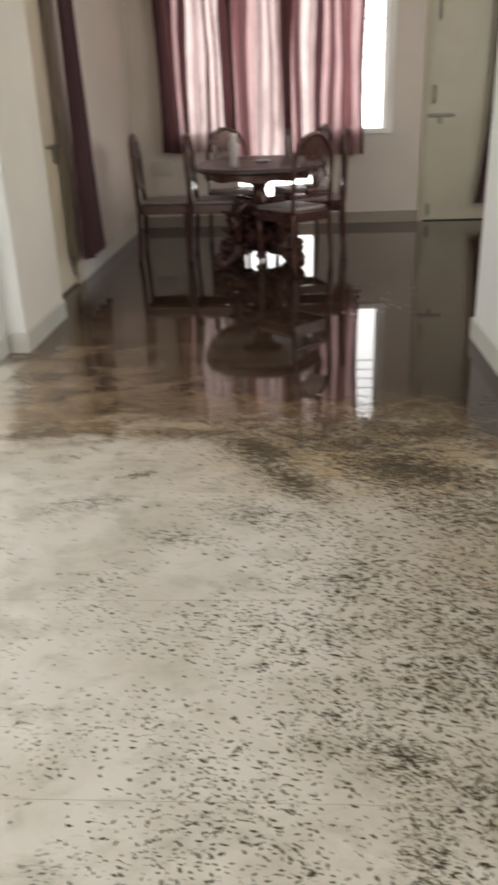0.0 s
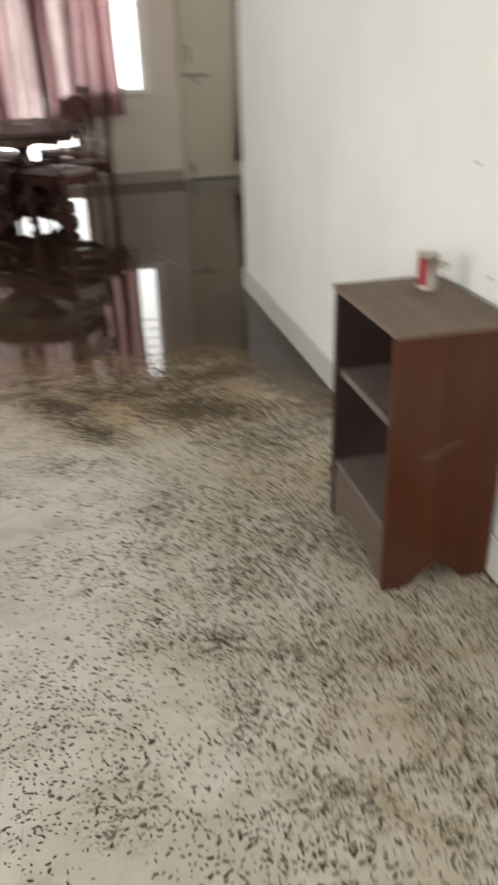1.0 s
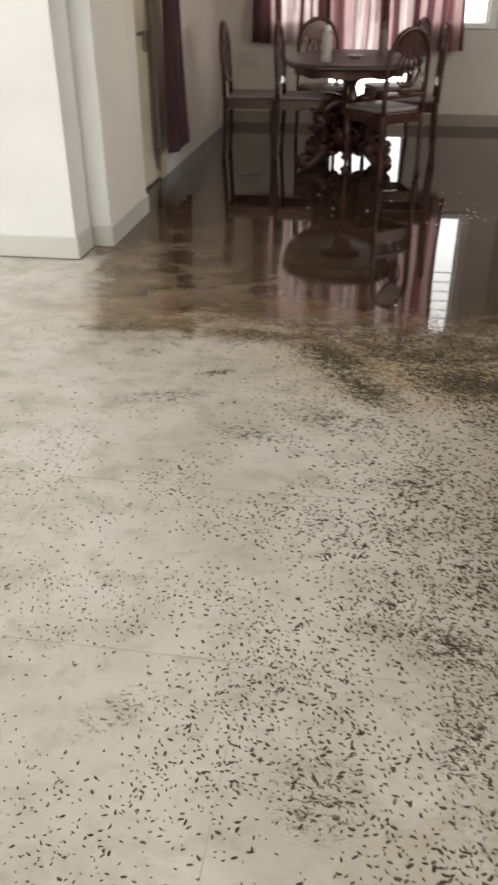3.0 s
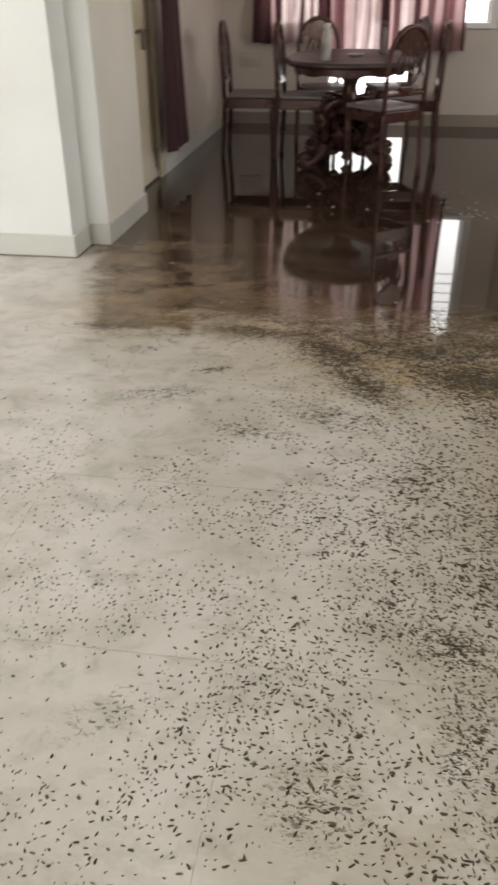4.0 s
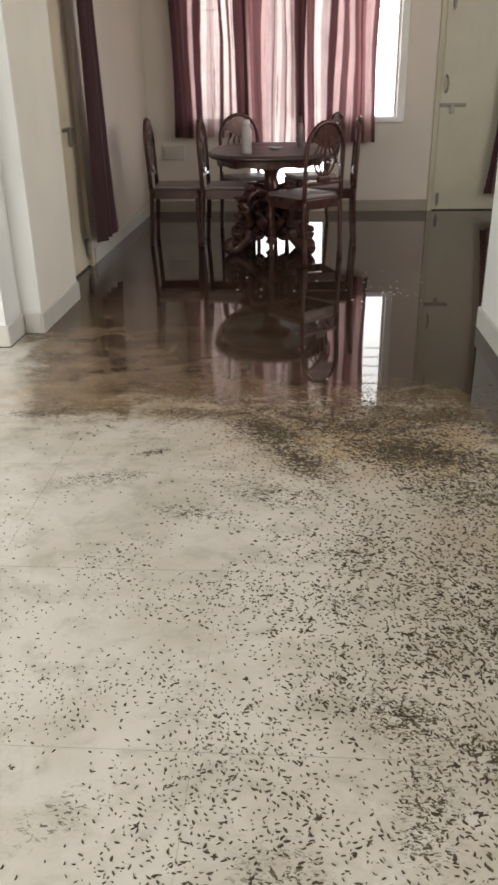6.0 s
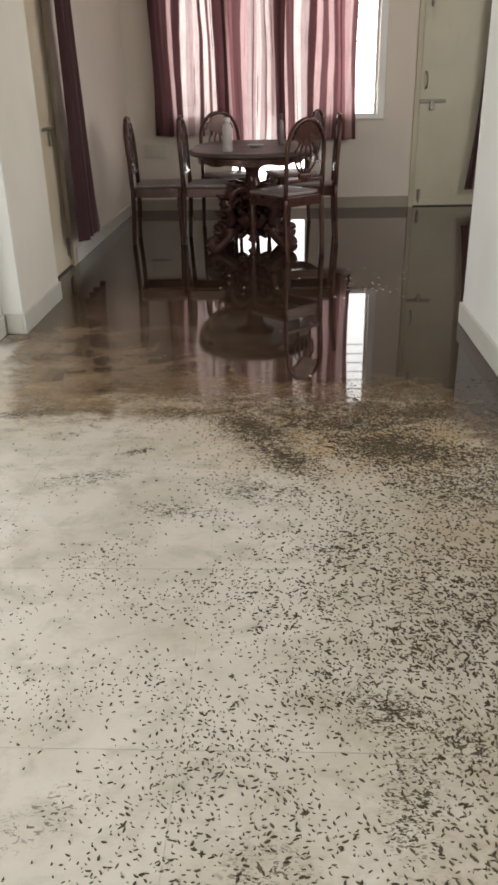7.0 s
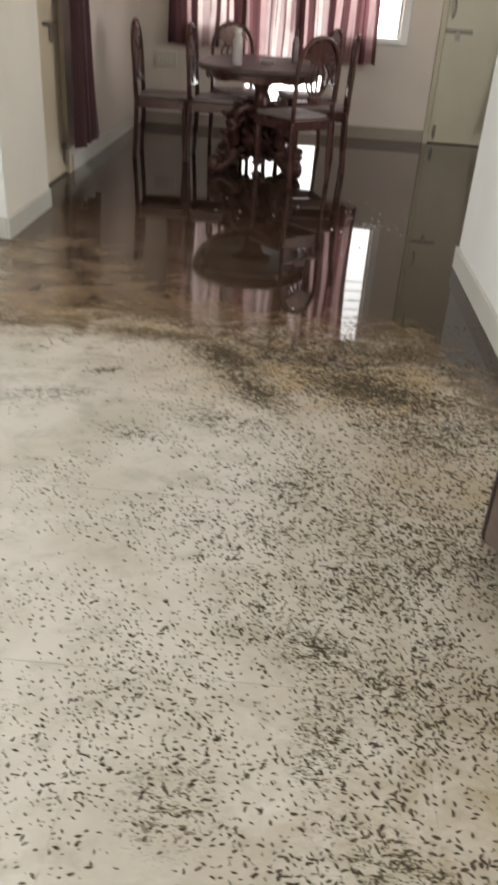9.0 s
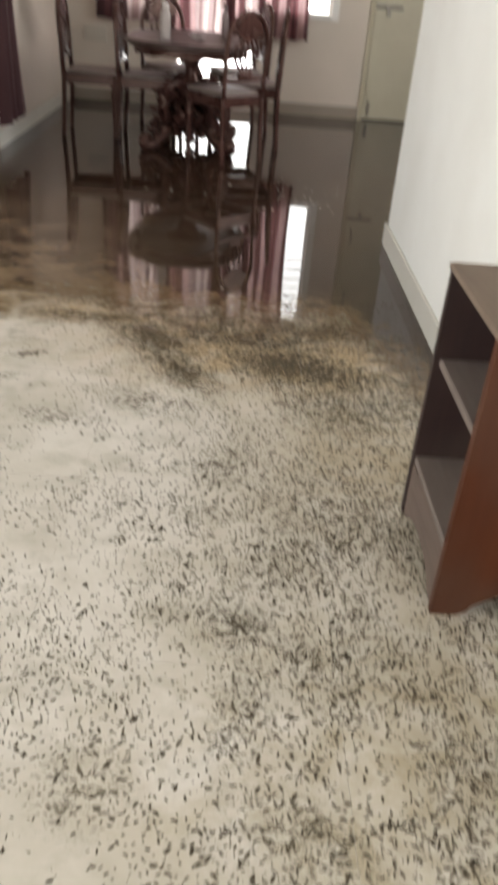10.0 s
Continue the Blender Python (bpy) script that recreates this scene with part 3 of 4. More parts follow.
def curtain(name, label, mat, a, b, z0, z1, folds, depth, seed, bulge=(0, 0), spread=0.0, centre=0.5):
    """A gathered curtain hung from a to b (x, y); bulge pushes the hem sideways, spread widens it."""
    rng = random.Random(seed)
    a, b = Vector((*a, 0)), Vector((*b, 0))
    along = (b - a).normalized()
    across = Vector((along.y, -along.x, 0))
    length = (b - a).length
    n = max(40, int(folds * 12))
    rows = 16
    phase = [rng.uniform(-1.4, 1.4) for _ in range(int(folds) + 3)]
    size = [rng.uniform(0.55, 1.25) for _ in range(int(folds) + 3)]
    bm = bmesh.new()
    grid = []
    for j in range(rows + 1):
        h = j / rows
        line = []
        for i in range(n + 1):
            u = i / n
            f = u * folds
            k = int(f)
            w = f - k
            amp = depth * (size[k] * (1 - w) + size[k + 1] * w)
            ph = phase[k] * (1 - w) + phase[k + 1] * w
            swing = math.sin(2 * math.pi * f + ph) + 0.3 * math.sin(4.3 * math.pi * f + 2 * ph + 1.5 * h)
            amp *= 0.75 + 0.35 * (1 - h)
            low = (1 - h) ** 2
            pos = a + along * (length * (u + spread * low * (u - centre)) + 0.012 * math.sin(5 * h + 9 * u)) + across * (amp * swing)
            pos += Vector((bulge[0], bulge[1], 0)) * low
            pos.z = z0 + (z1 - z0) * h + (0.006 * math.sin(2 * math.pi * f) if j == 0 else 0)
            line.append(bm.verts.new(pos))
        grid.append(line)
    uv = bm.loops.layers.uv.new("UVMap")
    for j in range(rows):
        for i in range(n):
            f = bm.faces.new((grid[j][i], grid[j][i + 1], grid[j + 1][i + 1], grid[j + 1][i]))
            for loop, (ii, jj) in zip(f.loops, ((i, j), (i + 1, j), (i + 1, j + 1), (i, j + 1))):
                loop[uv].uv = (ii / n, (z1 - z0) * jj / rows)
    return tagged(mesh_object(name, bm, mat, True), label, "curtain")


CY = FAR - 0.095
W_LABEL = "translucent maroon and pink striped window curtain, backlit"
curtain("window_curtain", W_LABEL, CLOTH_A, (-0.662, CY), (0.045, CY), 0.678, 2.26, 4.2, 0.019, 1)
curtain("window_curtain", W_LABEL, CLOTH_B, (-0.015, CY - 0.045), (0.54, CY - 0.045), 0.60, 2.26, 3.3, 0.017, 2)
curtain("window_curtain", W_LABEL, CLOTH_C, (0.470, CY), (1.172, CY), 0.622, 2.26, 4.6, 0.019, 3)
rod = thing("curtain_rod", "steel curtain rod over the window", "curtain rod")
part("rod", tube([(-0.75, CY - 0.02, 2.275), (1.45, CY - 0.02, 2.275)], 0.030, 10, up=(0, 1, 0)), STEEL, rod, smooth=True)
for x in (-0.72, 1.42):
    part("bracket", box(x - 0.012, x + 0.012, CY - 0.012, FAR, 2.245, 2.285, bevel=0.003), STEEL, rod)
curtain("door_curtain", "dark maroon door curtain pushed aside, beside the side door", DOOR_CLOTH, (-0.80, 5.29), (-0.80, 5.57), 0.19, 2.2, 3.2, 0.026, 4, spread=0.8, centre=0.0)
rod = thing("curtain_rod", "thin steel curtain rod over the side door", "curtain rod")
part("rod", tube([(-0.80, 4.64, 2.205), (-0.80, 5.98, 2.205)], 0.011, 10), STEEL, rod, smooth=True)
for y in (5.34, 5.94):
    part("bracket", box(LEFT, -0.79, y - 0.012, y + 0.012, 2.19, 2.22, bevel=0.003), STEEL, rod)
curtain("door_curtain", "dark maroon door curtain pushed aside, beside the far door", DOOR_CLOTH, (2.30, CY), (2.62, CY), 0.165, 2.2, 4, 0.03, 5, bulge=(-0.05, 0), spread=0.3)
rod = thing("curtain_rod", "thin steel curtain rod over the far door", "curtain rod")
part("rod", tube([(1.65, CY, 2.205), (2.75, CY, 2.205)], 0.011, 10, up=(0, 1, 0)), STEEL, rod, smooth=True)
for x in (1.67, 2.72):
    part("bracket", box(x - 0.012, x + 0.012, CY - 0.01, FAR, 2.19, 2.22, bevel=0.003), STEEL, rod)

# ---- switch board ----
board = thing("switch_board", "small pale switch board on the wall under the window's end", "switch", at=pose(-0.685, FAR, 0.545))
part("plate", box(-0.10, 0.10, -0.022, 0, -0.062, 0.062, bevel=0.005), SWITCH_PLASTIC, board)
for k in range(4):
    part("switch", box(-0.08 + 0.035 * k, -0.055 + 0.035 * k, -0.029, -0.022, -0.025, 0.02, bevel=0.002, segments=1), SWITCH_PLASTIC, board)

# ---- dining table ----


def outline(a, b, n, power):
    out = []
    for i in range(n):
        t = 2 * math.pi * i / n
        c, s = math.cos(t), math.sin(t)
        out.append((a * abs(c) ** (2 / power) * math.copysign(1, c), b * abs(s) ** (2 / power) * math.copysign(1, s)))
    return out


def ring_solid(levels, n, power):
    """Stacked rounded outlines: (half-width, half-depth, z)."""
    bm = bmesh.new()
    rings = [[bm.verts.new((x, y, z)) for x, y in outline(a, b, n, power)] for a, b, z in levels]
    for r, q in zip(rings, rings[1:]):
        for i in range(n):
            bm.faces.new((r[i], r[(i + 1) % n], q[(i + 1) % n], q[i]))
    bm.faces.new(rings[0][::-1])
    bm.faces.new(rings[-1])
    return bm


table = thing("dining_table", "dark carved wooden pedestal dining table with an oval top", "table", at=pose(0.29, 6.10, 0) @ Matrix.Diagonal((1, 1, 0.94, 1)))
A, B = 0.44, 0.665
part("tabletop", ring_solid([(A - 0.03, B - 0.03, 0.712), (A - 0.01, B - 0.01, 0.716), (A, B, 0.726), (A, B, 0.735), (A - 0.006, B - 0.006, 0.742), (A - 0.015, B - 0.015, 0.75)], 72, 2.7), TABLE_WOOD, table)
bm = bmesh.new()
n = 144
rim = outline(A - 0.06, B - 0.06, n, 2.7)
inner = outline(A - 0.085, B - 0.085, n, 2.7)
rows = []
for i in range(n):
    drop = 0.682 - 0.022 * (0.5 + 0.5 * math.cos(12 * 2 * math.pi * i / n)) - 0.012 * abs(math.sin(6 * 2 * math.pi * i / n))
    rows.append([bm.verts.new((*rim[i], 0.714)), bm.verts.new((*rim[i], drop)), bm.verts.new((*inner[i], drop)), bm.verts.new((*inner[i], 0.714))])
for i in range(n):
    p, q = rows[i], rows[(i + 1) % n]
    for k in range(4):
        bm.faces.new((p[k], q[k], q[(k + 1) % 4], p[(k + 1) % 4]))
part("apron", bm, DARK_WOOD, table, "scalloped carved apron")
part("column", lathe([(0.15, 0.714), (0.15, 0.69), (0.10, 0.67), (0.062, 0.63), (0.072, 0.60), (0.055, 0.585), (0.046, 0.55), (0.052, 0.50), (0.07, 0.44), (0.09, 0.39), (0.095, 0.35), (0.075, 0.31), (0.09, 0.295), (0.09, 0.27), (0.07, 0.25), (0.10, 0.20), (0.07, 0.15), (0.02, 0.13)][::-1], 24), DARK_WOOD, table, "turned baluster column", True)


def scroll_leg(turn):
    """One S-scroll foot with a curled toe, inner scrolls and carved leaves."""
    m = pose(0, 0, 0, 0, 0, turn)
    line = smooth_line([(0.05, 0, 0.42), (0.14, 0, 0.45), (0.225, 0, 0.41), (0.25, 0, 0.32), (0.22, 0, 0.23), (0.22, 0, 0.14), (0.29, 0, 0.08), (0.36, 0, 0.04), (0.41, 0, 0.045), (0.42, 0, 0.085), (0.39, 0, 0.10), (0.375, 0, 0.08)], 5)
    radii = [0.048 - 0.022 * abs(k / (len(line) - 1) - 0.35) for k in range(len(line))]
    leg = part("scroll_leg", tube([m @ p for p in line], radii, 8, 0.8), DARK_WOOD, table, "carved scroll foot", True)
    curl = [(0.145 + (0.07 - 0.007 * k) * math.cos(0.6 * k), 0, 0.31 + (0.08 - 0.007 * k) * math.sin(0.6 * k)) for k in range(9)]
    part("scroll", tube([m @ Vector(p) for p in curl], 0.025, 7), DARK_WOOD, leg, "", True)
    curl = [(0.125 + 0.045 * math.cos(0.7 * k), 0, 0.14 + 0.045 * math.sin(0.7 * k)) for k in range(9)]
    part("scroll", tube([m @ Vector(p) for p in curl], 0.024, 7), DARK_WOOD, leg, "", True)
    part("brace", tube([m @ Vector(p) for p in ((0.06, 0, 0.19), (0.14, 0, 0.16), (0.21, 0, 0.15))], [0.034, 0.028, 0.028], 7), DARK_WOOD, leg, "", True)
    for x, z, r, lean in ((0.275, 0.39, 0.035, 0.02), (0.285, 0.27, 0.03, 0.03), (0.31, 0.13, 0.03, 0.03), (0.36, 0.085, 0.022, 0.02), (0.19, 0.46, 0.028, 0.01)):
        for s in (-1, 0, 1):
            part("leaf", tube([m @ Vector((x - 0.04, 0, z - 0.02)), m @ Vector((x + lean, s * r, z + 0.5 * r)), m @ Vector((x + lean + 0.02, 1.5 * s * r, z + 0.9 * r))], [0.014, 0.018, 0.004], 6), DARK_WOOD, leg, "", True)


for turn in (45, 135, 225, 315):
    scroll_leg(turn)
part("boss", lathe([(0.012, 0.02), (0.045, 0.045), (0.028, 0.075), (0.06, 0.10), (0.042, 0.135), (0.075, 0.17), (0.115, 0.22), (0.135, 0.275), (0.12, 0.33), (0.08, 0.37)], 24), DARK_WOOD, table, "carved pendant boss", True)
for k in range(8):
    m = pose(0, 0, 0, 0, 0, 45 * k + 22.5)
    part("boss_leaf", tube([m @ Vector(p) for p in ((0.10, 0, 0.36), (0.155, 0, 0.31), (0.165, 0, 0.24), (0.13, 0, 0.17), (0.15, 0, 0.135))], [0.02, 0.04, 0.045, 0.03, 0.006], 7, 1.3), DARK_WOOD, table, "", True)

# ---- chairs ----


def build_chair(label, group):
    """Hoop-backed chair, front towards +y, feet at z = 0."""
    c = thing("dining_chair", label, "chair", group)
    W, D, S, H = 0.170, 0.180, 0.427, 0.900
    part("seat", box(-W + 0.005, W - 0.005, -D + 0.02, D + 0.012, S - 0.008, S + 0.020, bevel=0.011, segments=3), SEAT_CLOTH, c, "greyish padded seat", True)
    bm = bmesh.new()
    add_box(bm, -W, W, D - 0.022, D, S - 0.075, S - 0.008, bevel=0.004)
    add_box(bm, -W, W, -D, -D + 0.022, S - 0.075, S - 0.008, bevel=0.004)
    for s in (-1, 1):
        add_box(bm, s * W - 0.011, s * W + 0.011, -D + 0.022, D - 0.022, S - 0.075, S - 0.008, bevel=0.004)
    part("seat_frame", bm, DARK_WOOD, c)

    def back(z):
        return -D - 0.005 - 0.028 * max(0.0, (z - S) / (H - S)) ** 1.3
    hoop = []
    for k in range(25):
        a = math.pi * k / 24
        x = -W * math.cos(a) * (1 - 0.02 * math.sin(a))
        z = H - 0.20 + 0.20 * math.sin(a) ** 0.9
        hoop.append((x, back(z), z))
    left = [(-W, back(S), S - 0.02), (-W, back(0.6), 0.6)]
    right = [(W, back(0.6), 0.6), (W, back(S), S - 0.02)]
    part("back_hoop", tube(smooth_line(left + hoop[::2] + right, 3), 0.017, 8, 0.85, up=(0, 1, 0)), DARK_WOOD, c, "arched back hoop", True)
    bm = bmesh.new()
    arc = [math.pi * (0.13 + 0.74 * k / 14) for k in range(15)]
    edge = [(0.138 * math.cos(a), H - 0.20 + 0.188 * math.sin(a)) for a in arc]
    low = [(0.130 * math.cos(a), H - 0.118 - 0.035 * math.sin(math.pi * k / 14) + 0.012 * math.sin(3 * math.pi * k / 14)) for k, a in enumerate(arc)]
    faces = []
    for y in (-0.010, 0.010):
        faces.append(([bm.verts.new((x, back(z) + y, z)) for x, z in edge], [bm.verts.new((x, back(z) + y, z)) for x, z in low]))
    for (e0, l0) in faces:
        for i in range(14):
            try:
                bm.faces.new((e0[i], e0[i + 1], l0[i + 1], l0[i]))
            except ValueError:
                pass
    for idx in (0, 1):
        for i in range(14):
            bm.faces.new((faces[0][idx][i], faces[0][idx][i + 1], faces[1][idx][i + 1], faces[1][idx][i]))
    part("crest", bm, DARK_WOOD, c, "carved crescent crest")
    for k in range(-2, 3):
        pts = smooth_line([(0.012 * k, back(0.56), 0.555), (0.042 * k, back(0.62), 0.62), (0.048 * k, back(0.70), 0.70), (0.034 * k, back(0.74), 0.735), (0.030 * k, back(0.77), 0.775)], 4)
        part("spindle", tube(pts, 0.0075, 7, up=(0, 1, 0)), DARK_WOOD, c, "", True)
    part("splat_knot", box(-0.055, 0.055, back(0.55) - 0.012, back(0.55) + 0.012, 0.525, 0.565, bevel=0.008), DARK_WOOD, c)
    part("back_rail", box(-W + 0.005, W - 0.005, back(0.52) - 0.010, back(0.52) + 0.010, 0.507, 0.530, bevel=0.004), DARK_WOOD, c)
    for s in (-1, 1):
        part("leg", tube(smooth_line([(s * W, -D - 0.022, 0), (s * W, -D - 0.010, 0.2), (s * W, -D - 0.002, S)], 4), 0.017, 8, up=(0, 1, 0)), DARK_WOOD, c, "", True)
        x, y = s * (W - 0.012), D - 0.014
        part("leg", lathe([(0.012, 0), (0.020, 0.012), (0.014, 0.03), (0.016, 0.10), (0.024, 0.27), (0.028, 0.30), (0.018, 0.315), (0.027, 0.335), (0.020, 0.35), (0.026, 0.365), (0.026, S - 0.02)], 12, at=(x, y, 0)), DARK_WOOD, c, "turned front leg", True)
    return c


CH = "chairs round the table"
# x, y, turn of the front (0: towards the far wall)
SEATS = [
    (-0.43, 6.33, -88, "dark polished wooden chair drawn back from the table"),
    (-0.030, 6.29, -92, "dark polished wooden hoop-back chair beside the table"),
    (0.530, 5.76, 43, "dark hoop-back chair turned slantwise at the table's end"),
    (0.715, 6.30, 90, "dark polished wooden hoop-back chair beside the table"),
    (0.085, 6.86, 208, "dark hoop-back chair at the table's window end"),
    (0.600, 6.95, 108, "dark hoop-back chair turned slantwise at the window end"),
]
first = None
for x, y, turn, label in SEATS:
    if first is None:
        first = build_chair(label, CH)
        first.matrix_basis = pose(x, y, 0, 0, 0, turn)
    else:
        tagged(copy_thing(first, pose(x, y, 0, 0, 0, turn)), label)

# ---- things on the table ----
bottle = thing("bottle", "white plastic water bottle on the dining table", "bottle", at=pose(0.146, 5.65, 0.705) @ Matrix.Diagonal((0.92, 0.92, 0.86, 1)))
part("body", lathe([(0.030, 0), (0.036, 0.006), (0.036, 0.05), (0.034, 0.055), (0.036, 0.06), (0.036, 0.16), (0.030, 0.19), (0.022, 0.205), (0.020, 0.215)], 24), WHITE_PLASTIC, bottle, "", True)
part("cap", lathe([(0.023, 0.215), (0.024, 0.22), (0.024, 0.24), (0.021, 0.246)], 20), PORCELAIN, bottle, "", True)
bottle = thing("bottle", "slim bottle with a dark cap on the dining table", "bottle", at=pose(0.50, 6.27, 0.705) @ Matrix.Diagonal((0.8, 0.8, 0.95, 1)))
part("body", lathe([(0.026, 0), (0.030, 0.006), (0.030, 0.13), (0.022, 0.16), (0.014, 0.175)], 20), SMOKED, bottle, "", True)
part("cap", lathe([(0.017, 0.175), (0.018, 0.18), (0.017, 0.212), (0.013, 0.217)], 18), DARK_PLASTIC, bottle, "", True)
tagged(mesh_object("dish", lathe([(0.022, 0), (0.03, 0.004), (0.055, 0.016), (0.057, 0.018), (0.052, 0.017), (0.03, 0.007), (0.005, 0.006)], 24, at=(0.322, 6.0, 0.705)), PORCELAIN, True), "small pale dish on the dining table", "dish")

# ---- cabinet by the partition ----
X0, X1, Y0, Y1, CT = 1.134, RIGHT - SK - 0.004, 1.372, 1.752, 0.638
cabinet = thing("bedside_cabinet", "open brown wooden cabinet with two shelves and bracket feet", "cabinet")


def footed_side(y0, y1):
    """A side panel whose lower edge is cut between two bracket feet."""
    w = X1 - X0
    low = [(0, 0), (0.055, 0), (0.075, 0.012), (0.085, 0.03), (0.11, 0.045), (0.5 * w, 0.058), (w - 0.11, 0.045), (w - 0.085, 0.03), (w - 0.075, 0.012), (w - 0.055, 0), (w, 0)]
    bm = bmesh.new()
    loops = []
    for y in (y0, y1):
        loops.append(([bm.verts.new((X0 + x, y, z)) for x, z in low], [bm.verts.new((X0 + x, y, CT - 0.014)) for x, z in low]))
    for a, b in loops:
        for i in range(len(low) - 1):
            bm.faces.new((a[i], a[i + 1], b[i + 1], b[i]))
    for k in (0, 1):
        for i in range(len(low) - 1):
            bm.faces.new((loops[0][k][i], loops[0][k][i + 1], loops[1][k][i + 1], loops[1][k][i]))
    for i in (0, -1):
        bm.faces.new((loops[0][0][i], loops[1][0][i], loops[1][1][i], loops[0][1][i]))
    return bm


part("side_panel", footed_side(Y0, Y0 + 0.02), CABINET_WOOD, cabinet, "reddish brown side with a pale scratch")
part("side_panel", footed_side(Y1 - 0.02, Y1), CABINET_INNER_SHADE, cabinet, "far side, wood coloured dark for the inner shade")
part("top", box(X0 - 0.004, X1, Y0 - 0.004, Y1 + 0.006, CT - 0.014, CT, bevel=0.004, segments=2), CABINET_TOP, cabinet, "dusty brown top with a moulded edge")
part("back_panel", box(X1 - 0.012, X1, Y0 + 0.02, Y1 - 0.02, 0.06, CT - 0.014), CABINET_INNER_SHADE, cabinet)
part("shelf", box(X0 + 0.012, X1 - 0.012, Y0 + 0.02, Y1 - 0.02, 0.405, 0.425, bevel=0.003, segments=1), CABINET_SHELF, cabinet, "dusty middle shelf, coloured lighter as if lit")
part("shelf", box(X0 + 0.003, X1 - 0.012, Y0 + 0.02, Y1 - 0.02, 0.150, 0.168, bevel=0.003, segments=1), CABINET_SHELF, cabinet, "dusty bottom shelf, coloured lighter as if lit")
bm = bmesh.new()
d = Y1 - Y0 - 0.04
low = [(0, 0.008), (0.04, 0.012), (0.065, 0.032), (0.10, 0.045), (0.5 * d, 0.052), (d - 0.10, 0.045), (d - 0.065, 0.032), (d - 0.04, 0.012), (d, 0.008)]
loops = [([bm.verts.new((x, Y0 + 0.02 + y, z)) for y, z in low], [bm.verts.new((x, Y0 + 0.02 + y, 0.1498)) for y, z in low]) for x in (X0 + 0.003, X0 + 0.02)]
for a, b in loops:
    for i in range(len(low) - 1):
        bm.faces.new((a[i], a[i + 1], b[i + 1], b[i]))
for i in range(len(low) - 1):
    bm.faces.new((loops[0][0][i], loops[0][0][i + 1], loops[1][0][i + 1], loops[1][0][i]))
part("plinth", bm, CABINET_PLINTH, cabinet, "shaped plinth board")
part("scratch", tube(smooth_line([(1.212, Y0 - 0.0008, 0.345), (1.225, Y0 - 0.0008, 0.343), (1.245, Y0 - 0.0008, 0.352), (1.30, Y0 - 0.0008, 0.375)], 4), 0.0012, 5), CABINET_TOP, cabinet, "thin pale scratch")

mug = thing("mug", "red and steel mug with a side handle on the cabinet", "mug", at=pose(1.322, 1.645, CT) @ Matrix.Diagonal((0.86, 0.86, 0.86, 1)))
part("body", lathe([(0.026, 0), (0.029, 0.003), (0.029, 0.010), (0.027, 0.012), (0.0275, 0.088), (0.029, 0.090), (0.029, 0.096), (0.027, 0.097), (0.0255, 0.094), (0.0255, 0.012), (0.003, 0.010)], 28), BRIGHT_STEEL, mug, "", True)
bm = bmesh.new()
rows = [[bm.verts.new((0.0284 * math.cos(radians(a)), 0.0284 * math.sin(radians(a)), z)) for a in range(150, 251, 8)] for z in (0.014, 0.03, 0.06, 0.086)]
for p, q in zip(rows, rows[1:]):
    for i in range(len(p) - 1):
        bm.faces.new((p[i], p[i + 1], q[i + 1], q[i]))
part("panel", bm, RED_ENAMEL, mug, "red enamel panel", True)
part("handle", tube(smooth_line([(0.024, -0.012, 0.070), (0.034, -0.017, 0.072), (0.044, -0.022, 0.069), (0.041, -0.020, 0.060), (0.026, -0.013, 0.057)], 4), 0.0048, 7), BRIGHT_STEEL, mug, "", True)

for y, z in ((1.625, 0.914), (1.521, 0.686)):
    nail = tagged(mesh_object("nail", tube([(RIGHT + 0.004, y, z), (RIGHT - 0.008, y, z), (RIGHT - 0.010, y, z)], [0.002, 0.002, 0.0028], 8), STEEL), "dark nail head in the white wall", "nail")

# ---- debris on the floor ----


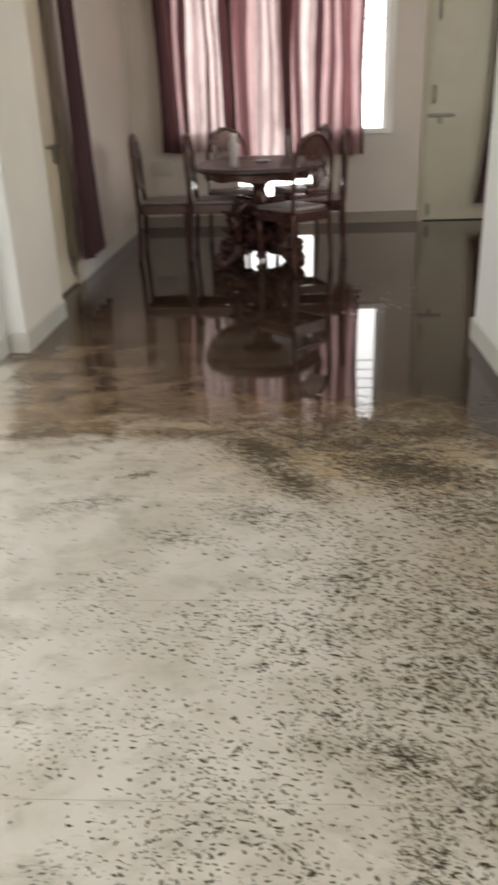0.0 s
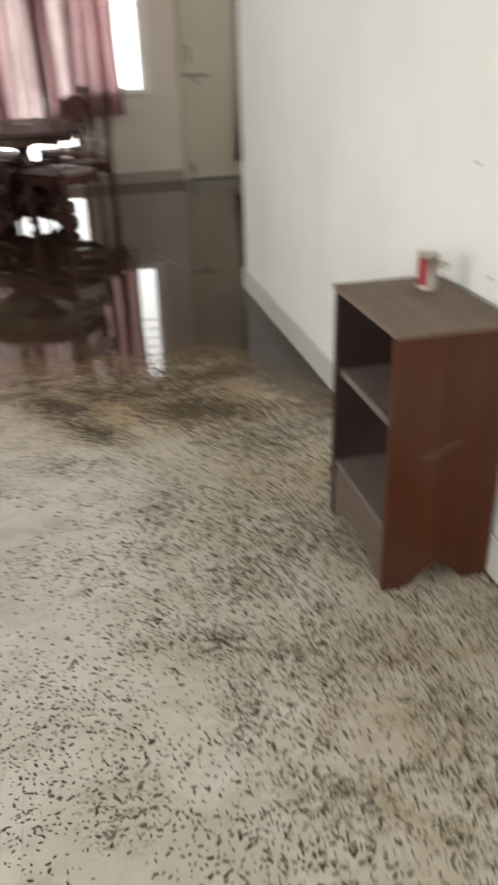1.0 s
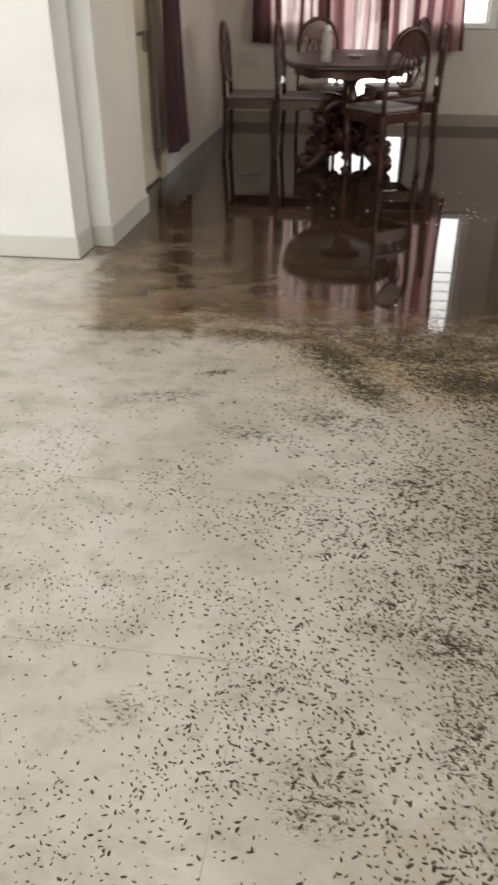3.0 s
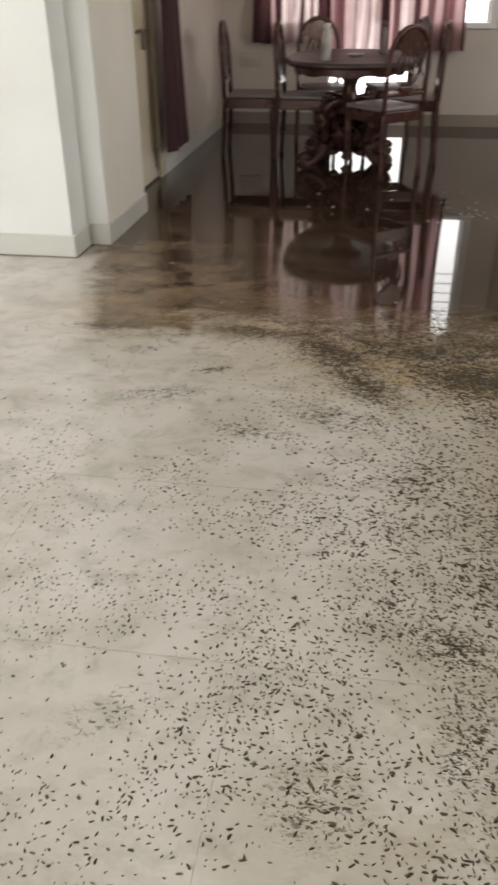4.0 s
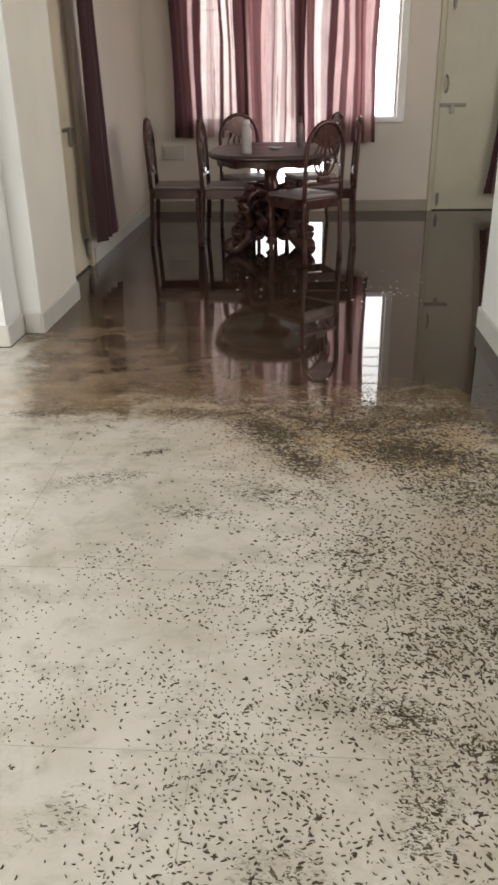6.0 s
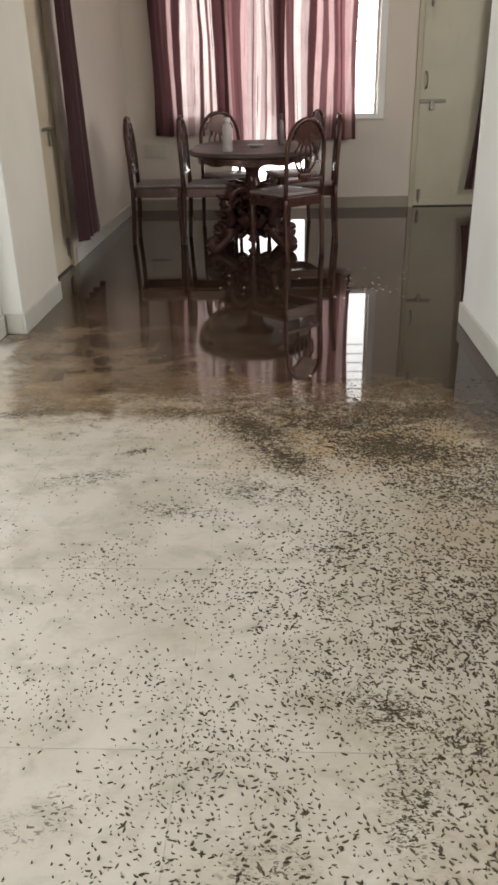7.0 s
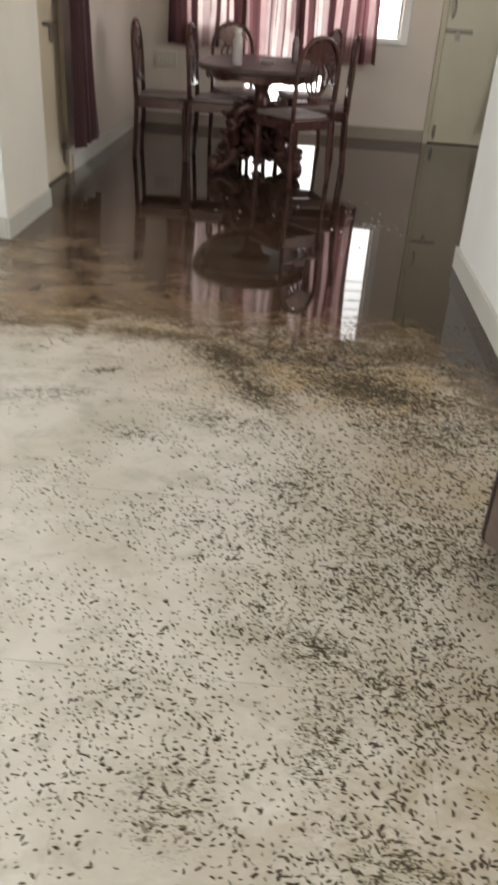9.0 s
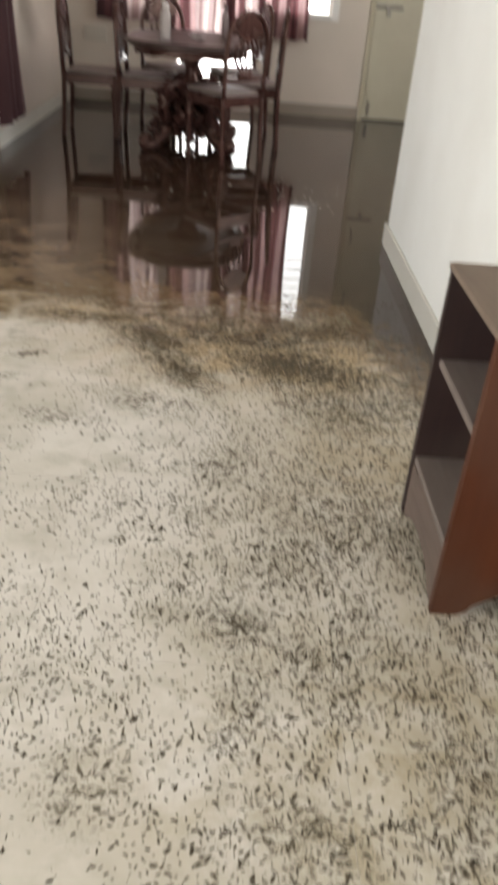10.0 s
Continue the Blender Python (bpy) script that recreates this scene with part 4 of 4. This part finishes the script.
def flecks():
    """Thousands of small dark curved flecks washed into drifts on the wet tiles."""
    rng = random.Random(11)
    verts, faces = [], []

    def one(x, y, turn, length, width, bend, lift):
        base = len(verts)
        c, s = math.cos(turn), math.sin(turn)
        for k, (u, w) in enumerate(((-0.5, 0.35), (-0.2, 1.0), (0.2, 1.0), (0.5, 0.4))):
            lx, ly = u * length, bend * length * (0.25 - u * u)
            for side, h in ((-1, 0.0002), (0, 1.0), (1, 0.0002)):
                px, py = lx, ly + side * 0.5 * w * width
                verts.append((x + c * px - s * py, y + s * px + c * py, lift + (h if h < 0.5 else 0.0010 + 0.4 * w * width)))
        for k in range(3):
            a, b = base + 3 * k, base + 3 * k + 3
            faces.extend([(a, b, b + 1, a + 1), (a + 1, b + 1, b + 2, a + 2)])

    drifts = [(0.44, 2.60, 0.30, 0.13, -52, 1.0, 0.66), (0.90, 2.52, 0.30, 0.17, -15, 0.62, 1.3), (0.70, 2.80, 0.50, 0.16, -5, 0.6, 1.2), (1.05, 2.35, 0.30, 0.25, 10, 0.55, 1.15), (-0.38, 2.86, 0.20, 0.06, 12, 0.5, 0.9), (0.03, 3.18, 0.20, 0.10, 0, 0.7, 0.7), (0.74, 1.12, 0.07, 0.18, -8, 0.25, 0.6), (0.73, 1.30, 0.14, 0.08, -25, 0.28, 0.6), (0.02, 2.50, 0.06, 0.03, 20, 0.6, 0.9)]
    cells = {}
    size_of_cell = 0.016
    for _ in range(120000):
        x, y = rng.uniform(-1.5, 1.40), rng.uniform(0.30, 3.2)
        right = min(1.0, max(0.0, (x + 0.05) / 0.85))
        broad = noise.noise(Vector((1.7 * x, 1.7 * y, 3.1)))
        fine = noise.noise(Vector((5.2 * x, 5.2 * y, 8.3)))
        drift, grain = 0.0, 1.0
        for dx, dy, a, b, turn, strength, scale in drifts:
            c, s = math.cos(radians(turn)), math.sin(radians(turn))
            u, v = (c * (x - dx) + s * (y - dy)) / a, (-s * (x - dx) + c * (y - dy)) / b
            k = strength * math.exp(-(u * u + v * v))
            if k > drift:
                drift, grain = k, scale
        many = 800 + 1700 * right ** 1.2
        many *= max(0.05, min(1.7, 0.95 + (1 - 0.5 * right) * (0.9 * broad + 2.0 * fine)))
        many *= max(0.03, min(1.0, (x + 0.95) / 0.8))
        if x > 0.8:
            many *= 1 + 0.6 * min(1.0, (x - 0.8) / 0.2) * min(1.0, max(0.0, (1.9 - y) / 0.4))
        far = min(1.0, max(0.0, (y - 1.75) / 0.5))
        many *= 1 - far * (0.80 if x < 0.2 else 0.62)
        if y > 2.9 and x < 0.25:
            many *= 0.3
        many += 2900 * drift
        gap = 0.36 / math.sqrt(max(many, 30.0))
        if rng.random() > min(1.0, many / 4300):
            continue
        cx, cy = int(x / size_of_cell), int(y / size_of_cell)
        reach = 1 if gap < size_of_cell else 2
        if any((x - px) ** 2 + (y - py) ** 2 < gap * gap for i in range(-reach, reach + 1) for j in range(-reach, reach + 1) for px, py in cells.get((cx + i, cy + j), ())):
            continue
        cells.setdefault((cx, cy), []).append((x, y))
        flow = 2.0 * noise.noise(Vector((1.2 * x, 1.2 * y, 20.0))) - 0.45
        turn = flow + rng.gauss(0, 0.85 - 0.35 * min(1.0, drift))
        size = rng.choice((0.55, 0.7, 0.85, 0.95, 1.05, 1.4)) * (1 - (1 - grain) * min(1.0, 2 * drift)) * (0.78 + 0.50 * right)
        one(x, y, turn, 0.0080 * size, 0.0030 * size * rng.uniform(0.75, 1.35), rng.uniform(-0.55, 0.55), 0.0034 if y > 2.65 else 0.0)
        for _ in range(rng.choice((0, 0, 0, 1))):
            one(x + rng.gauss(0, 0.03), y + rng.gauss(0, 0.03), rng.uniform(0, 6.3), 0.0034, 0.0016, 0.0, 0.0)
        if rng.random() < 0.05:
            for _ in range(rng.randint(1, 3)):
                one(x + rng.gauss(0, 0.005), y + rng.gauss(0, 0.005), rng.uniform(0, 6.3), 0.009 * size, 0.0028 * size, rng.uniform(-0.6, 0.6), 0.0)
    me = bpy.data.meshes.new("floor_debris")
    me.from_pydata(verts, [], faces)
    me.materials.append(FLECK)
    return tagged(new("floor_debris", me), "small dark flecks of debris strewn over the wet tiles", "debris", kind="stuff")


flecks()


def bubbles():
    """Small bubbles floating on the standing water."""
    rng = random.Random(5)
    bm = bmesh.new()
    for k in range(54):
        if k < 45:
            x, y = rng.gauss(0.98, 0.10), rng.gauss(4.75, 0.22)
        else:
            x, y = rng.uniform(-0.3, 1.3), rng.uniform(3.2, 5.2)
        radius = rng.uniform(0.003, 0.008)
        add_lathe(bm, [(radius, 0.0035), (0.95 * radius, 0.0035 + 0.4 * radius), (0.6 * radius, 0.0035 + 0.75 * radius), (0.1 * radius, 0.0035 + 0.9 * radius)], 8, at=(x, y, 0))
    return tagged(mesh_object("bubbles", bm, FOAM, True), "small pale bubbles floating on the muddy water", "bubbles", kind="stuff")


bubbles()

# ---- floor tiles, last ----
floor = tagged(mesh_object("floor", box(-4.2, 3.4, -3.2, FAR + 0.2, -0.12, -0.0011), GROUT), "pale beige floor tiles, wet and muddy", "floor", kind="structure")
TS = 0.60
tile_mesh = None
for i in range(-8, 6):
    for j in range(-7, 12):
        x, y = 0.319 + TS * i, 1.198 + TS * j
        if x > 3.3 or x + TS < -4.1 or (x + TS < -2.1 and y > 3.9) or (x > 1.5 and y < 3.4):
            continue
        if tile_mesh is None:
            tile = mesh_object("tile", box(0.0005, TS - 0.0005, 0.0005, TS - 0.0005, -0.0011, 0.0, bevel=0.0002, segments=1), TILE)
            tile_mesh = tile.data
        else:
            tile = new("tile", tile_mesh)
        tile.parent = floor
        tile.location = (x, y, 0.0)
